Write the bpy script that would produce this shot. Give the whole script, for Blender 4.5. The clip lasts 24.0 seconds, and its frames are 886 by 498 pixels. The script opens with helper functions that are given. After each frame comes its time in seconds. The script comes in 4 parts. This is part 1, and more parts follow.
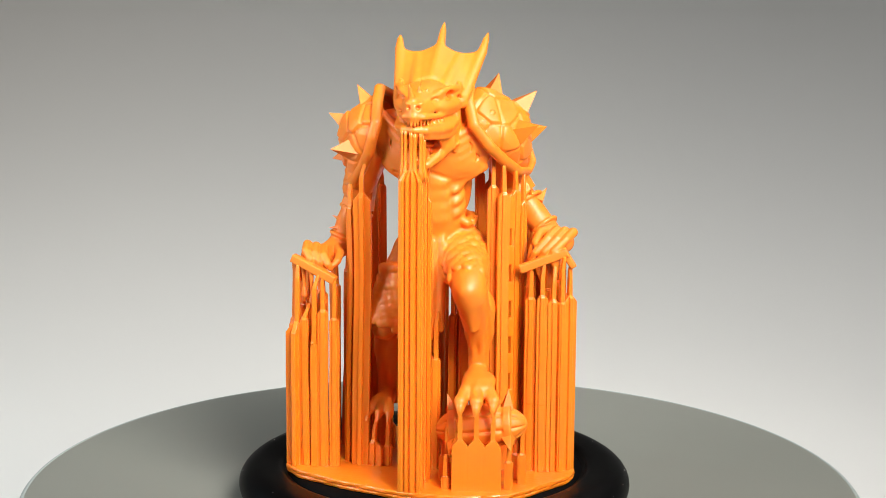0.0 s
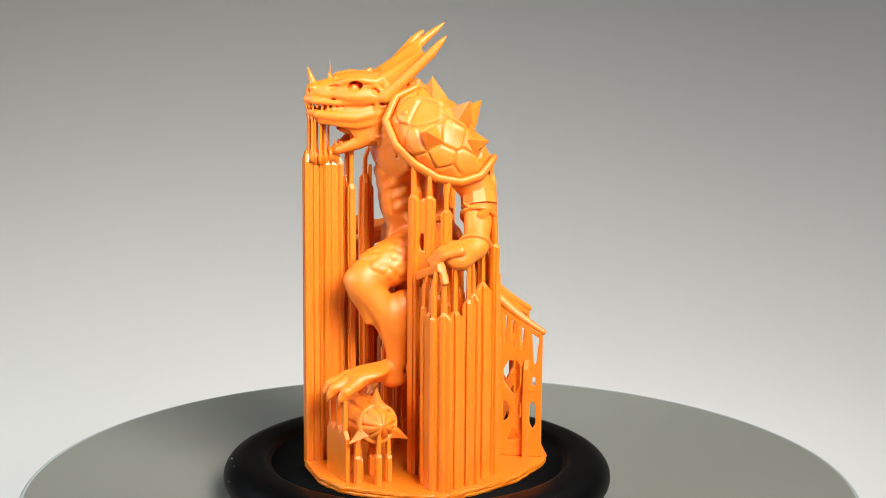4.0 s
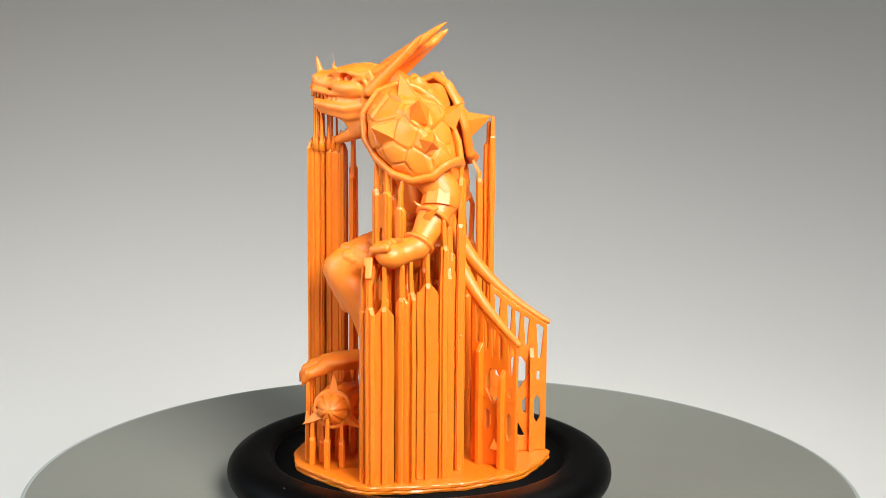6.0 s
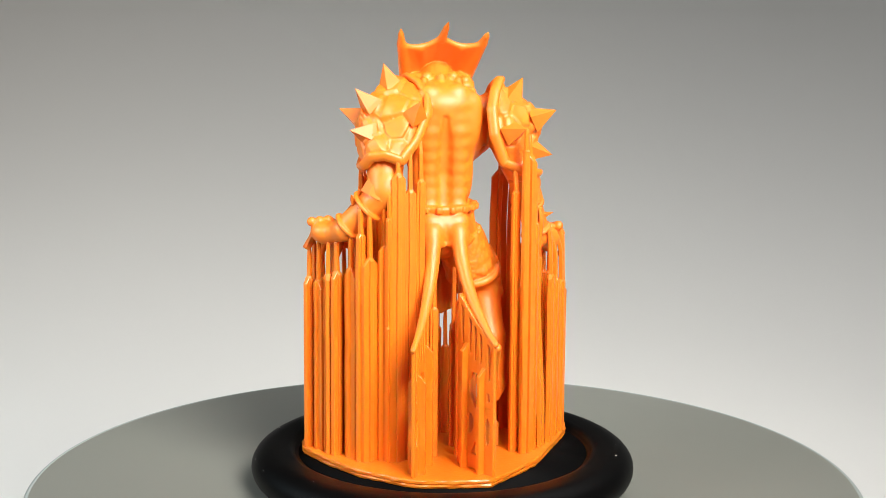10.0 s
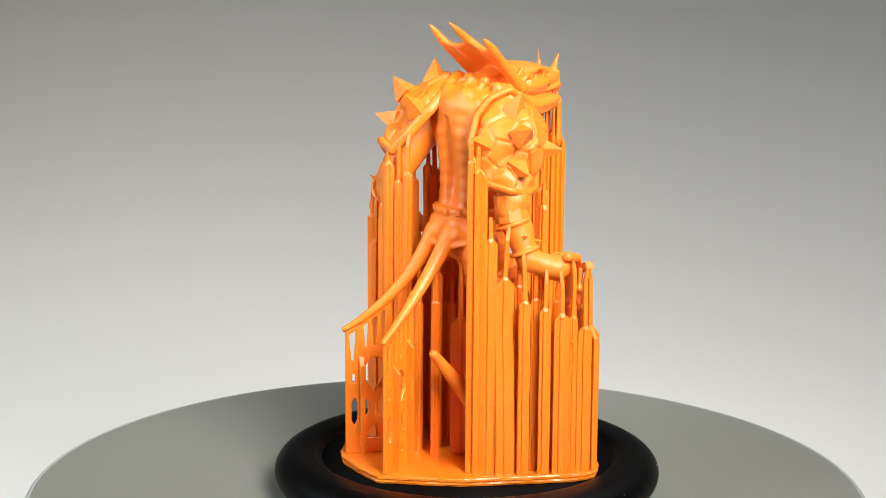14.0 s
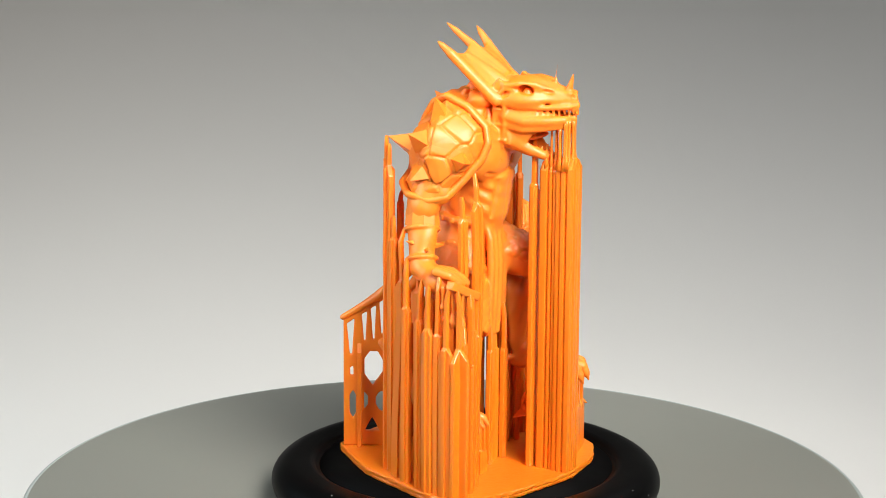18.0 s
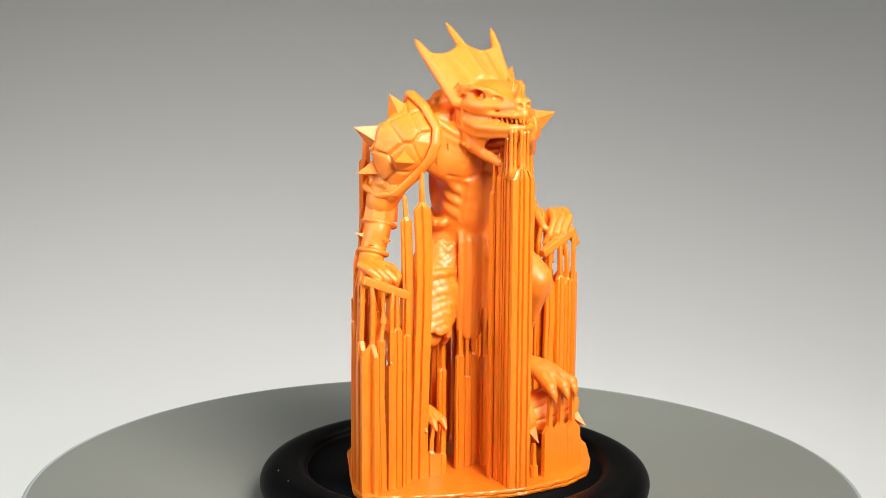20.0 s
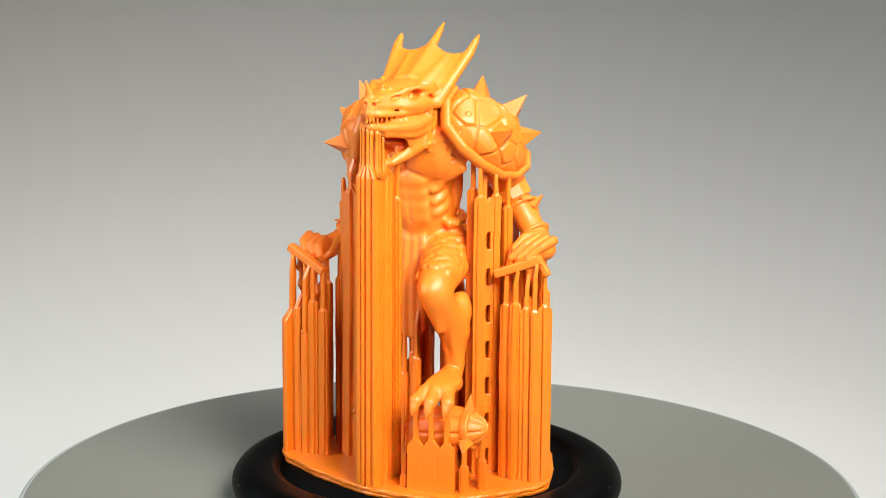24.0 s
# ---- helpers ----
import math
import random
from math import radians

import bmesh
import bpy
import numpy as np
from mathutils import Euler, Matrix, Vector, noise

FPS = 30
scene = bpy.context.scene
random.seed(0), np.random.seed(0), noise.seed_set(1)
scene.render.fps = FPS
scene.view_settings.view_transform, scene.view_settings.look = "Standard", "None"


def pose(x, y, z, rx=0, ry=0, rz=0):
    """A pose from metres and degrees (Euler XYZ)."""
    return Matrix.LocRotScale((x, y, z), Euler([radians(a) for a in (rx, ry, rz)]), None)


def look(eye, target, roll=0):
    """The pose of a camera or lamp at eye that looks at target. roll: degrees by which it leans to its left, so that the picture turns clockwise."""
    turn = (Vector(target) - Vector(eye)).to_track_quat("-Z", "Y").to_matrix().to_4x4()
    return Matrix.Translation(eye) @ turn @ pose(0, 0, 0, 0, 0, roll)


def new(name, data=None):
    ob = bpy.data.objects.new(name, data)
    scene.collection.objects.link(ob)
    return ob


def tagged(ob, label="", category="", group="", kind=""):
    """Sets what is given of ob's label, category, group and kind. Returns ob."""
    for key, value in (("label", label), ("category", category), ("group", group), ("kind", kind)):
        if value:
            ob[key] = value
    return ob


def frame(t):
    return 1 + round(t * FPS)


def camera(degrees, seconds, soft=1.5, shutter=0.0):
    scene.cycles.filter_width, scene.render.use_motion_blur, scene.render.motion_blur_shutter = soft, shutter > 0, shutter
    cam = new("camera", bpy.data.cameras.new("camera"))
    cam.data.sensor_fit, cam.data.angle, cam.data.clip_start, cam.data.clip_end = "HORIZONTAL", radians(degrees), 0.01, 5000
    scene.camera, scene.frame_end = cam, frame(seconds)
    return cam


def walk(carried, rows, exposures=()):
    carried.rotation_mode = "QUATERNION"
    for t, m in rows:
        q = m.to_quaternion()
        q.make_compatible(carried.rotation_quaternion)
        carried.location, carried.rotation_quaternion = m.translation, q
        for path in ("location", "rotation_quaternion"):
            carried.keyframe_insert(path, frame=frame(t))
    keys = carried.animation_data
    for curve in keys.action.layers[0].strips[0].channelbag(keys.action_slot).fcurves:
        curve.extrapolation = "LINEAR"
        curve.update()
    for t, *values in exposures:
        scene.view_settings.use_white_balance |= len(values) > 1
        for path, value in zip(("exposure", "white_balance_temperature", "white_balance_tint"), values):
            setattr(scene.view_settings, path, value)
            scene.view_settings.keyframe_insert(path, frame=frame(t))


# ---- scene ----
cam = camera(21.285, 24.0, soft=0.6)
U = 0.0014                      # one working unit of the print, in metres
EYE = Vector((-0.324, -341.47, 107.85)) * U
walk(cam, [(0.0, look(EYE, Vector((-0.324, 0, 31.05)) * U, 0.412)),
           (24.0, look(EYE, Vector((-0.324, 0, 31.05)) * U, 0.412))])
SPIN, YAW = -15.77, -12.75     # degrees a second; heading of the figure at the start


# ---- world and lights ----
world = bpy.data.worlds.new("room_light")
scene.world = world
world.use_nodes = True
world.node_tree.nodes["Background"].inputs[0].default_value = (1.0, 0.95, 0.84, 1)
world.node_tree.nodes["Background"].inputs[1].default_value = 0.03
scene.view_settings.exposure = 0.0


def softbox(eye, target, size, watts, colour, beam):
    """A softbox out of view; its beam, in degrees, is narrowed to limit spill."""
    data = bpy.data.lights.new("softbox_light", "AREA")
    data.shape, data.size, data.size_y, data.energy, data.color = "RECTANGLE", size[0], size[1], watts, colour
    data.spread = radians(beam)
    ob = new("softbox_light", data)
    ob.matrix_world = look(eye, target)
    return ob


softbox((0.28, 0.20, 0.45), (0.30, 0.30, -0.05), (0.46, 0.28), 0.81, (1.0, 0.985, 0.95), 142)
softbox((-0.36, 0.06, 0.14), (-0.13, 0.14, -0.02), (0.24, 0.24), 0.13, (0.60, 0.86, 1.0), 112)
softbox((0.16, -0.30, 0.33), (0, 0.0, 0.106), (0.24, 0.24), 0.72, (1.0, 0.955, 0.885), 57)
# weak unseen top lamp, added to lift head and shoulders above the base
softbox((0.03, -0.09, 0.23), (0.0, 0.0, 0.05), (0.12, 0.12), 0.012, (1.0, 0.97, 0.92), 100)
softbox((-0.31, -0.14, 0.20), (0, 0.0, 0.09), (0.16, 0.22), 0.135, (1.0, 0.97, 0.93), 56)


# ---- materials ----
def material(name, colour, rough=0.5, metal=0.0, vary=0.08, scale=40.0, bump=0.0, bump_scale=400.0, sss=0.0, spec=0.5, coat=0.0, streak=0.0):
    m = bpy.data.materials.new(name)
    m.use_nodes = True
    t = m.node_tree
    p = t.nodes["Principled BSDF"]
    co = t.nodes.new("ShaderNodeTexCoord")
    n = t.nodes.new("ShaderNodeTexNoise")
    n.inputs["Scale"].default_value, n.inputs["Detail"].default_value = scale, 4
    t.links.new(co.outputs["Object"], n.inputs["Vector"])
    ramp = t.nodes.new("ShaderNodeMix")
    ramp.data_type = "RGBA"
    ramp.inputs["A"].default_value = (*[c * (1 - vary) for c in colour], 1)
    ramp.inputs["B"].default_value = (*[min(1, c * (1 + vary)) for c in colour], 1)
    t.links.new(n.outputs["Fac"], ramp.inputs["Factor"])
    t.links.new(ramp.outputs["Result"], p.inputs["Base Color"])
    rr = t.nodes.new("ShaderNodeMapRange")
    rr.inputs["To Min"].default_value, rr.inputs["To Max"].default_value = max(0, rough - 0.08), min(1, rough + 0.08)
    t.links.new(n.outputs["Fac"], rr.inputs["Value"])
    t.links.new(rr.outputs["Result"], p.inputs["Roughness"])
    p.inputs["Metallic"].default_value = metal
    p.inputs["Specular IOR Level"].default_value = spec
    p.inputs["Coat Weight"].default_value = coat
    p.inputs["Coat Roughness"].default_value = 0.22
    if sss:
        p.inputs["Subsurface Weight"].default_value = sss
        p.inputs["Subsurface Radius"].default_value = (1.0, 0.20, 0.03)
        p.inputs["Subsurface Scale"].default_value = 0.0018
    if bump:
        f = t.nodes.new("ShaderNodeTexNoise")
        f.inputs["Scale"].default_value, f.inputs["Detail"].default_value = bump_scale, 3
        t.links.new(co.outputs["Object"], f.inputs["Vector"])
        b = t.nodes.new("ShaderNodeBump")
        b.inputs["Strength"].default_value, b.inputs["Distance"].default_value = bump, 0.0004
        t.links.new(f.outputs["Fac"], b.inputs["Height"])
        t.links.new(b.outputs["Normal"], p.inputs["Normal"])
    if streak:
        # upright drag lines left by the print
        mp = t.nodes.new("ShaderNodeMapping")
        mp.inputs["Scale"].default_value = (1.0, 1.0, 0.02)
        t.links.new(co.outputs["Object"], mp.inputs["Vector"])
        k = t.nodes.new("ShaderNodeTexNoise")
        k.inputs["Scale"].default_value, k.inputs["Detail"].default_value = 1100, 3
        t.links.new(mp.outputs["Vector"], k.inputs["Vector"])
        b2 = t.nodes.new("ShaderNodeBump")
        b2.inputs["Strength"].default_value, b2.inputs["Distance"].default_value = streak, 0.0006
        t.links.new(k.outputs["Fac"], b2.inputs["Height"])
        if bump:
            t.links.new(b.outputs["Normal"], b2.inputs["Normal"])
        # a faint wavy layer line where the print paused
        xyz = t.nodes.new("ShaderNodeSeparateXYZ")
        t.links.new(co.outputs["Object"], xyz.inputs["Vector"])
        wave = t.nodes.new("ShaderNodeMath")
        wave.operation = "MULTIPLY_ADD"
        wave.inputs[1].default_value = 0.0016
        t.links.new(n.outputs["Fac"], wave.inputs[0])
        t.links.new(xyz.outputs["Z"], wave.inputs[2])
        seam = t.nodes.new("ShaderNodeMapRange")
        seam.inputs["From Min"].default_value, seam.inputs["From Max"].default_value = 0.0149, 0.0152
        t.links.new(wave.outputs["Value"], seam.inputs["Value"])
        b3 = t.nodes.new("ShaderNodeBump")
        b3.inputs["Strength"].default_value, b3.inputs["Distance"].default_value = 0.5, 0.00012
        t.links.new(seam.outputs["Result"], b3.inputs["Height"])
        t.links.new(b2.outputs["Normal"], b3.inputs["Normal"])
        t.links.new(b3.outputs["Normal"], p.inputs["Normal"])
    return m


RESIN = material("orange_resin", (0.84, 0.216, 0.010), rough=0.50, vary=0.04, scale=60, bump=0.07, bump_scale=500, sss=0.22, spec=0.75, coat=0.05)
SUPPORT_RESIN = material("orange_support_resin", (0.84, 0.210, 0.007), rough=0.40, vary=0.05, scale=60, bump=0.06, bump_scale=500, sss=0.22, spec=0.85, coat=0.08, streak=0.14)
RUBBER = material("black_rubber", (0.0022, 0.0022, 0.0024), rough=0.42, spec=0.08, vary=0.3, scale=60, bump=0.06, bump_scale=2500)
GLASS_TOP = material("grey_coated_glass", (0.225, 0.235, 0.212), rough=0.30, vary=0.03, scale=12, spec=0.4)
GLASS_EDGE = material("pale_glass_edge", (0.36, 0.41, 0.41), rough=0.3, vary=0.05, scale=30)
PAPER = material("white_paper", (0.80, 0.80, 0.79), rough=0.9, vary=0.02, scale=6, bump=0.05, bump_scale=900, spec=0.1)
BASE_PLASTIC = material("white_plastic", (0.70, 0.70, 0.70), rough=0.4, vary=0.03)


# ---- mesh helpers ----
def finish(name, verts, faces, mat, parent=None, label="", smooth=True):
    me = bpy.data.meshes.new(name)
    me.from_pydata([tuple(v) for v in verts], [], faces)
    me.materials.append(mat)
    me.update()
    if smooth:
        me.polygons.foreach_set("use_smooth", [True] * len(me.polygons))
    ob = new(name, me)
    if parent:
        ob.parent = parent
    if label:
        ob["label"] = label
    return ob


def part(name, bm, mat, parent, label="", smooth=False):
    me = bpy.data.meshes.new(name)
    bmesh.ops.recalc_face_normals(bm, faces=bm.faces)
    bm.to_mesh(me)
    bm.free()
    me.materials.append(mat)
    if smooth:
        me.polygons.foreach_set("use_smooth", [True] * len(me.polygons))
    ob = new(name, me)
    ob.parent = parent
    if label:
        ob["label"] = label
    return ob


def lathe(name, profile, mat, parent, centre=(0, 0), n=128, label=""):
    """Turn a closed profile of (radius, height) about an upright axis."""
    verts, faces, k = [], [], len(profile)
    for i in range(n):
        a = 2 * math.pi * i / n
        for r, z in profile:
            verts.append(((centre[0] + r * math.cos(a)) * U, (centre[1] + r * math.sin(a)) * U, z * U))
    for i in range(n):
        for j in range(k - 1):
            a, b = i * k + j, ((i + 1) % n) * k + j
            faces.append((a, b, b + 1, a + 1))
    return finish(name, verts, faces, mat, parent, label)


def rounded(points, r, n=5):
    """Round the corners of an open polyline of (radius, height)."""
    out = [points[0]]
    for p, q, s in zip(points, points[1:], points[2:]):
        p, q, s = Vector(p), Vector(q), Vector(s)
        c = min(r, (p - q).length * 0.45, (s - q).length * 0.45)
        a, b = q + (p - q).normalized() * c, q + (s - q).normalized() * c
        for i in range(n + 1):
            u = i / n
            out.append(tuple(a * (1 - u) ** 2 + q * 2 * u * (1 - u) + b * u * u))
    return out + [points[-1]]


# ---- the setting: a paper sweep ----
FLOOR_Z = -42.0


def paper_sweep():
    prof = []
    for y in (-560, -300, -100, 60, 180):
        prof.append((y, FLOOR_Z))
    for i in range(1, 25):
        a = i / 24 * math.radians(78)
        prof.append((180 + 640 * math.sin(a), FLOOR_Z + 640 * (1 - math.cos(a))))
    y, z = prof[-1]
    prof.append((y + 90, z + 420))
    verts, faces, xs = [], [], (-700, -350, 0, 350, 700)
    for x in xs:
        for y, z in prof:
            verts.append((x * U, y * U, z * U))
    k = len(prof)
    for i in range(len(xs) - 1):
        for j in range(k - 1):
            a = i * k + j
            faces.append((a, a + k, a + k + 1, a + 1))
    ob = finish("backdrop", verts, faces, PAPER)
    sol = ob.modifiers.new("thickness", "SOLIDIFY")
    sol.thickness, sol.offset = 0.0006, 1.0
    return tagged(ob, "white paper sweep curving up behind a turntable", "backdrop", kind="structure")


paper_sweep()

DISC_Z = -6.72


def turntable():
    stand = new("turntable_motor")
    tagged(stand, "white plastic turntable motor housing standing on white paper", "motor housing")
    lathe("housing", rounded([(0, FLOOR_Z), (44, FLOOR_Z), (46, FLOOR_Z + 18), (42, DISC_Z - 6.5), (0, DISC_Z - 6.5)], 3), BASE_PLASTIC, stand)
    lathe("spindle", [(0, DISC_Z - 6.5), (12, DISC_Z - 6.5), (12, DISC_Z - 2.6), (0, DISC_Z - 2.6)], BASE_PLASTIC, stand)
    top = new("turntable_platter")
    tagged(top, "round grey coated glass platter with a pale ground edge", "turntable")
    c = (-0.27, -0.38)
    lathe("platter", rounded([(0, DISC_Z - 2.6), (63.0, DISC_Z - 2.6), (63.1, DISC_Z - 0.5), (63.0, DISC_Z), (0, DISC_Z)], 0.2), GLASS_TOP, top, c, 192)
    lathe("ground_edge", [(63.0, DISC_Z - 2.6), (63.3, DISC_Z - 2.3), (63.6, DISC_Z - 1.3), (63.55, DISC_Z - 0.3), (63.3, DISC_Z - 0.02), (63.1, DISC_Z + 0.03), (62.9, DISC_Z + 0.03), (62.8, DISC_Z - 0.02)], GLASS_EDGE, top, c, 192, "pale ground glass edge")
    return top


platter = turntable()

DISH_C = (-0.5, -4.0)


def dish():
    ob = new("black_dish")
    tagged(ob, "matt black rubber display puck with rounded rim on a platter", "stand")
    prof = [(22.0, DISC_Z), (26.5, DISC_Z)]
    for i in range(17):                       # rounded outer wall and top
        a = math.radians(-70 + 160 * i / 16)
        prof.append((25.6 + 3.6 * math.cos(a), -3.45 + 3.0 * math.sin(a)))
    prof += [(23.6, -0.5), (23.0, -0.62), (22.7, -1.0), (22.5, -1.3), (22.0, -1.4), (22.0, DISC_Z)]
    lathe("rim", prof, RUBBER, ob, DISH_C, 160)
    lathe("recess", [(0, DISC_Z), (21.99, DISC_Z), (21.99, -1.4), (0, -1.4)], RUBBER, ob, DISH_C, 160)
    rnd = random.Random(3)
    for _ in range(14):                       # specks of dust on the rim
        a, g = radians(rnd.uniform(15, 88)), rnd.uniform(0, 6.283)
        r, z = 25.6 + 3.6 * math.cos(a), -3.45 + 3.0 * math.sin(a)
        bm = bmesh.new()
        bmesh.ops.create_icosphere(bm, subdivisions=1, radius=rnd.uniform(0.04, 0.09) * U)
        speck = part("dust_speck", bm, PAPER, ob)
        speck.location = ((DISH_C[0] + r * math.cos(g)) * U, (DISH_C[1] + r * math.sin(g)) * U, (z + 0.02) * U)
    return ob


puck = dish()


# ---- the figure: a sculpted solid ----
def turn_of(*deg):
    return np.array(Euler([radians(a) for a in deg]).to_matrix())


class Clay:
    """A signed distance field on a grid, built up from soft-joined forms."""

    def __init__(self, lo, hi, step):
        self.lo, self.h = np.array(lo, float), step
        self.n = [int((b - a) / step) + 1 for a, b in zip(lo, hi)]
        self.d = np.full(self.n, 9.0, np.float32)

    def window(self, lo, hi):
        i0 = [max(0, int((a - l) / self.h)) for a, l in zip(lo, self.lo)]
        i1 = [min(n, int((b - l) / self.h) + 2) for b, l, n in zip(hi, self.lo, self.n)]
        sl = tuple(slice(a, max(a, b)) for a, b in zip(i0, i1))
        ax = [(np.arange(s.start, s.stop) * self.h + l).astype(np.float32) for s, l in zip(sl, self.lo)]
        return sl, ax[0][:, None, None], ax[1][None, :, None], ax[2][None, None, :]

    def join(self, sl, v, k):
        a = self.d[sl]
        h = np.maximum(k - np.abs(a - v), 0) / k
        self.d[sl] = np.minimum(a, v) - h * h * k * 0.25

    def carve(self, sl, v, k):
        a, v = self.d[sl], -v
        h = np.maximum(k - np.abs(a - v), 0) / k
        self.d[sl] = np.maximum(a, v) + h * h * k * 0.25

    def limb(self, a, b, ra, rb, k=0.5, cut=False):
        a, b = np.array(a, float), np.array(b, float)
        m = max(ra, rb) + k + 0.4
        sl, x, y, z = self.window(np.minimum(a, b) - m, np.maximum(a, b) + m)
        e = b - a
        t = np.clip(((x - a[0]) * e[0] + (y - a[1]) * e[1] + (z - a[2]) * e[2]) / max(1e-9, float(e @ e)), 0, 1)
        v = np.sqrt((x - a[0] - t * e[0]) ** 2 + (y - a[1] - t * e[1]) ** 2 + (z - a[2] - t * e[2]) ** 2) - (ra + (rb - ra) * t)
        (self.carve if cut else self.join)(sl, v, k)

    def path(self, pts, radii, k=0.4, closed=False, cut=False):
        """A bent rod of changing thickness, joined on as one form."""
        if not hasattr(radii, "__len__"):
            radii = [radii] * len(pts)
        pts, n, m = np.array(pts, float), len(pts), max(radii) + k + 0.4
        sl, x, y, z = self.window(pts.min(0) - m, pts.max(0) + m)
        v = np.full((x.shape[0], y.shape[1], z.shape[2]), 99.0, np.float32)
        for i in range(n if closed else n - 1):
            a, b, ra, rb = pts[i], pts[(i + 1) % n], radii[i], radii[(i + 1) % n]
            lo, hi = np.minimum(a, b) - m, np.maximum(a, b) + m
            ii = [np.searchsorted(g.ravel(), (l, h)) for g, l, h in zip((x, y, z), lo, hi)]
            q = tuple(slice(u, w) for u, w in ii)
            px, py, pz = x[q[0]], y[:, q[1]], z[:, :, q[2]]
            e = b - a
            t = np.clip(((px - a[0]) * e[0] + (py - a[1]) * e[1] + (pz - a[2]) * e[2]) / max(1e-9, float(e @ e)), 0, 1)
            d = np.sqrt((px - a[0] - t * e[0]) ** 2 + (py - a[1] - t * e[1]) ** 2 + (pz - a[2] - t * e[2]) ** 2) - (ra + (rb - ra) * t)
            v[q] = np.minimum(v[q], d)
        (self.carve if cut else self.join)(sl, v, k)

    def under(self, x, y, z, reach=1.1, most=99.0):
        """The first solid above (x, y, z), straight up or close by: sideways shift and height."""
        best = None
        for r in (0.0, 0.35, 0.7, reach):
            for i in range(1 if r == 0 else 8):
                dx, dy = r * math.cos(i * math.pi / 4), r * math.sin(i * math.pi / 4)
                ix = [int(round((q - l) / self.h)) for q, l in zip((x + dx, y + dy, max(z, self.lo[2])), self.lo)]
                if not (0 <= ix[0] < self.n[0] and 0 <= ix[1] < self.n[1]):
                    continue
                col = self.d[ix[0], ix[1], ix[2]:] < 0
                if col.any():
                    top = self.lo[2] + (ix[2] + int(col.argmax())) * self.h
                    if top > most:
                        continue
                    if best is None or top < best[2] - 0.4:
                        best = (dx, dy, top)
            if best and best[2] < z + 12:
                return best
        return best

    def egg(self, c, r, k=0.8, rot=(0, 0, 0), cut=False, shape=None):
        c, r, m = np.array(c, float), np.array(r, float), max(r) + k + 0.5
        sl, x, y, z = self.window(c - m, c + m)
        R = turn_of(*rot).T
        x, y, z = x - c[0], y - c[1], z - c[2]
        q = [R[i, 0] * x + R[i, 1] * y + R[i, 2] * z for i in range(3)]
        k0 = np.sqrt(sum((q[i] / r[i]) ** 2 for i in range(3)))
        k1 = np.sqrt(sum((q[i] / r[i] ** 2) ** 2 for i in range(3))) + 1e-6
        v = k0 * (k0 - 1) / k1
        if shape:
            v = shape(v, *q)
        (self.carve if cut else self.join)(sl, v, k)

    def slab(self, c, half, rot=(0, 0, 0), r=0.15, k=0.2, cut=False):
        c, half = np.array(c, float), np.array(half, float)
        m = float(np.linalg.norm(half)) + k + 0.4
        sl, x, y, z = self.window(c - m, c + m)
        R = turn_of(*rot).T
        x, y, z = x - c[0], y - c[1], z - c[2]
        q = [np.abs(R[i, 0] * x + R[i, 1] * y + R[i, 2] * z) - (half[i] - r) for i in range(3)]
        v = np.sqrt(sum(np.maximum(w, 0) ** 2 for w in q)) + np.minimum(np.maximum(q[0], np.maximum(q[1], q[2])), 0) - r
        (self.carve if cut else self.join)(sl, v, k)

    def ring(self, c, axis, r, tube, k=0.25, squash=1.0, n=14):
        axis = Vector(axis).normalized()
        u = axis.orthogonal().normalized()
        w = axis.cross(u)
        c = Vector(c)
        pts = [c + u * r * math.cos(2 * math.pi * i / n) + w * r * squash * math.sin(2 * math.pi * i / n) for i in range(n)]
        self.path([tuple(p) for p in pts], tube, k, closed=True)

    def skin(self):
        """Vertices and quads of the surface (dual grid)."""
        d = self.d
        s = d < 0
        c = s[:-1, :-1, :-1].astype(np.int8)
        tot = np.zeros_like(c)
        for i in (0, 1):
            for j in (0, 1):
                for k in (0, 1):
                    tot += s[i:s.shape[0] - 1 + i, j:s.shape[1] - 1 + j, k:s.shape[2] - 1 + k]
        act = np.argwhere((tot > 0) & (tot < 8))
        ids = np.full(tot.shape, -1, np.int32)
        ids[tuple(act.T)] = np.arange(len(act))
        acc, cnt = np.zeros((len(act), 3)), np.zeros(len(act))
        corner = [(i, j, k) for i in (0, 1) for j in (0, 1) for k in (0, 1)]
        for p in corner:
            for ax in range(3):
                if p[ax]:
                    continue
                q = list(p)
                q[ax] = 1
                va = d[tuple((act + p).T)]
                vb = d[tuple((act + q).T)]
                x = (va < 0) != (vb < 0)
                t = np.where(x, va / np.where(x, va - vb, 1), 0)
                pt = np.tile(np.array(p, float), (len(act), 1))
                pt[:, ax] += t
                acc[x] += pt[x]
                cnt[x] += 1
        verts = self.lo + (act + acc / np.maximum(cnt, 1)[:, None]) * self.h
        quads = []
        for ax in range(3):
            a1, a2 = (ax + 1) % 3, (ax + 2) % 3
            lo = [slice(1, -1)] * 3
            lo[ax] = slice(0, -1)
            hi = list(lo)
            hi[ax] = slice(1, None)
            sa, sb = s[tuple(lo)], s[tuple(hi)]
            e = np.argwhere(sa != sb)
            inside = sa[tuple(e.T)]
            off = np.ones(3, int)
            off[ax] = 0
            e = e + off
            o = []
            for u, w in ((-1, -1), (0, -1), (0, 0), (-1, 0)):
                g = e.copy()
                g[:, a1] += u
                g[:, a2] += w
                o.append(ids[tuple(g.T)])
            q = np.stack(o, 1)
            q[~inside] = q[~inside][:, ::-1]
            quads.append(q)
        return verts, np.concatenate(quads)


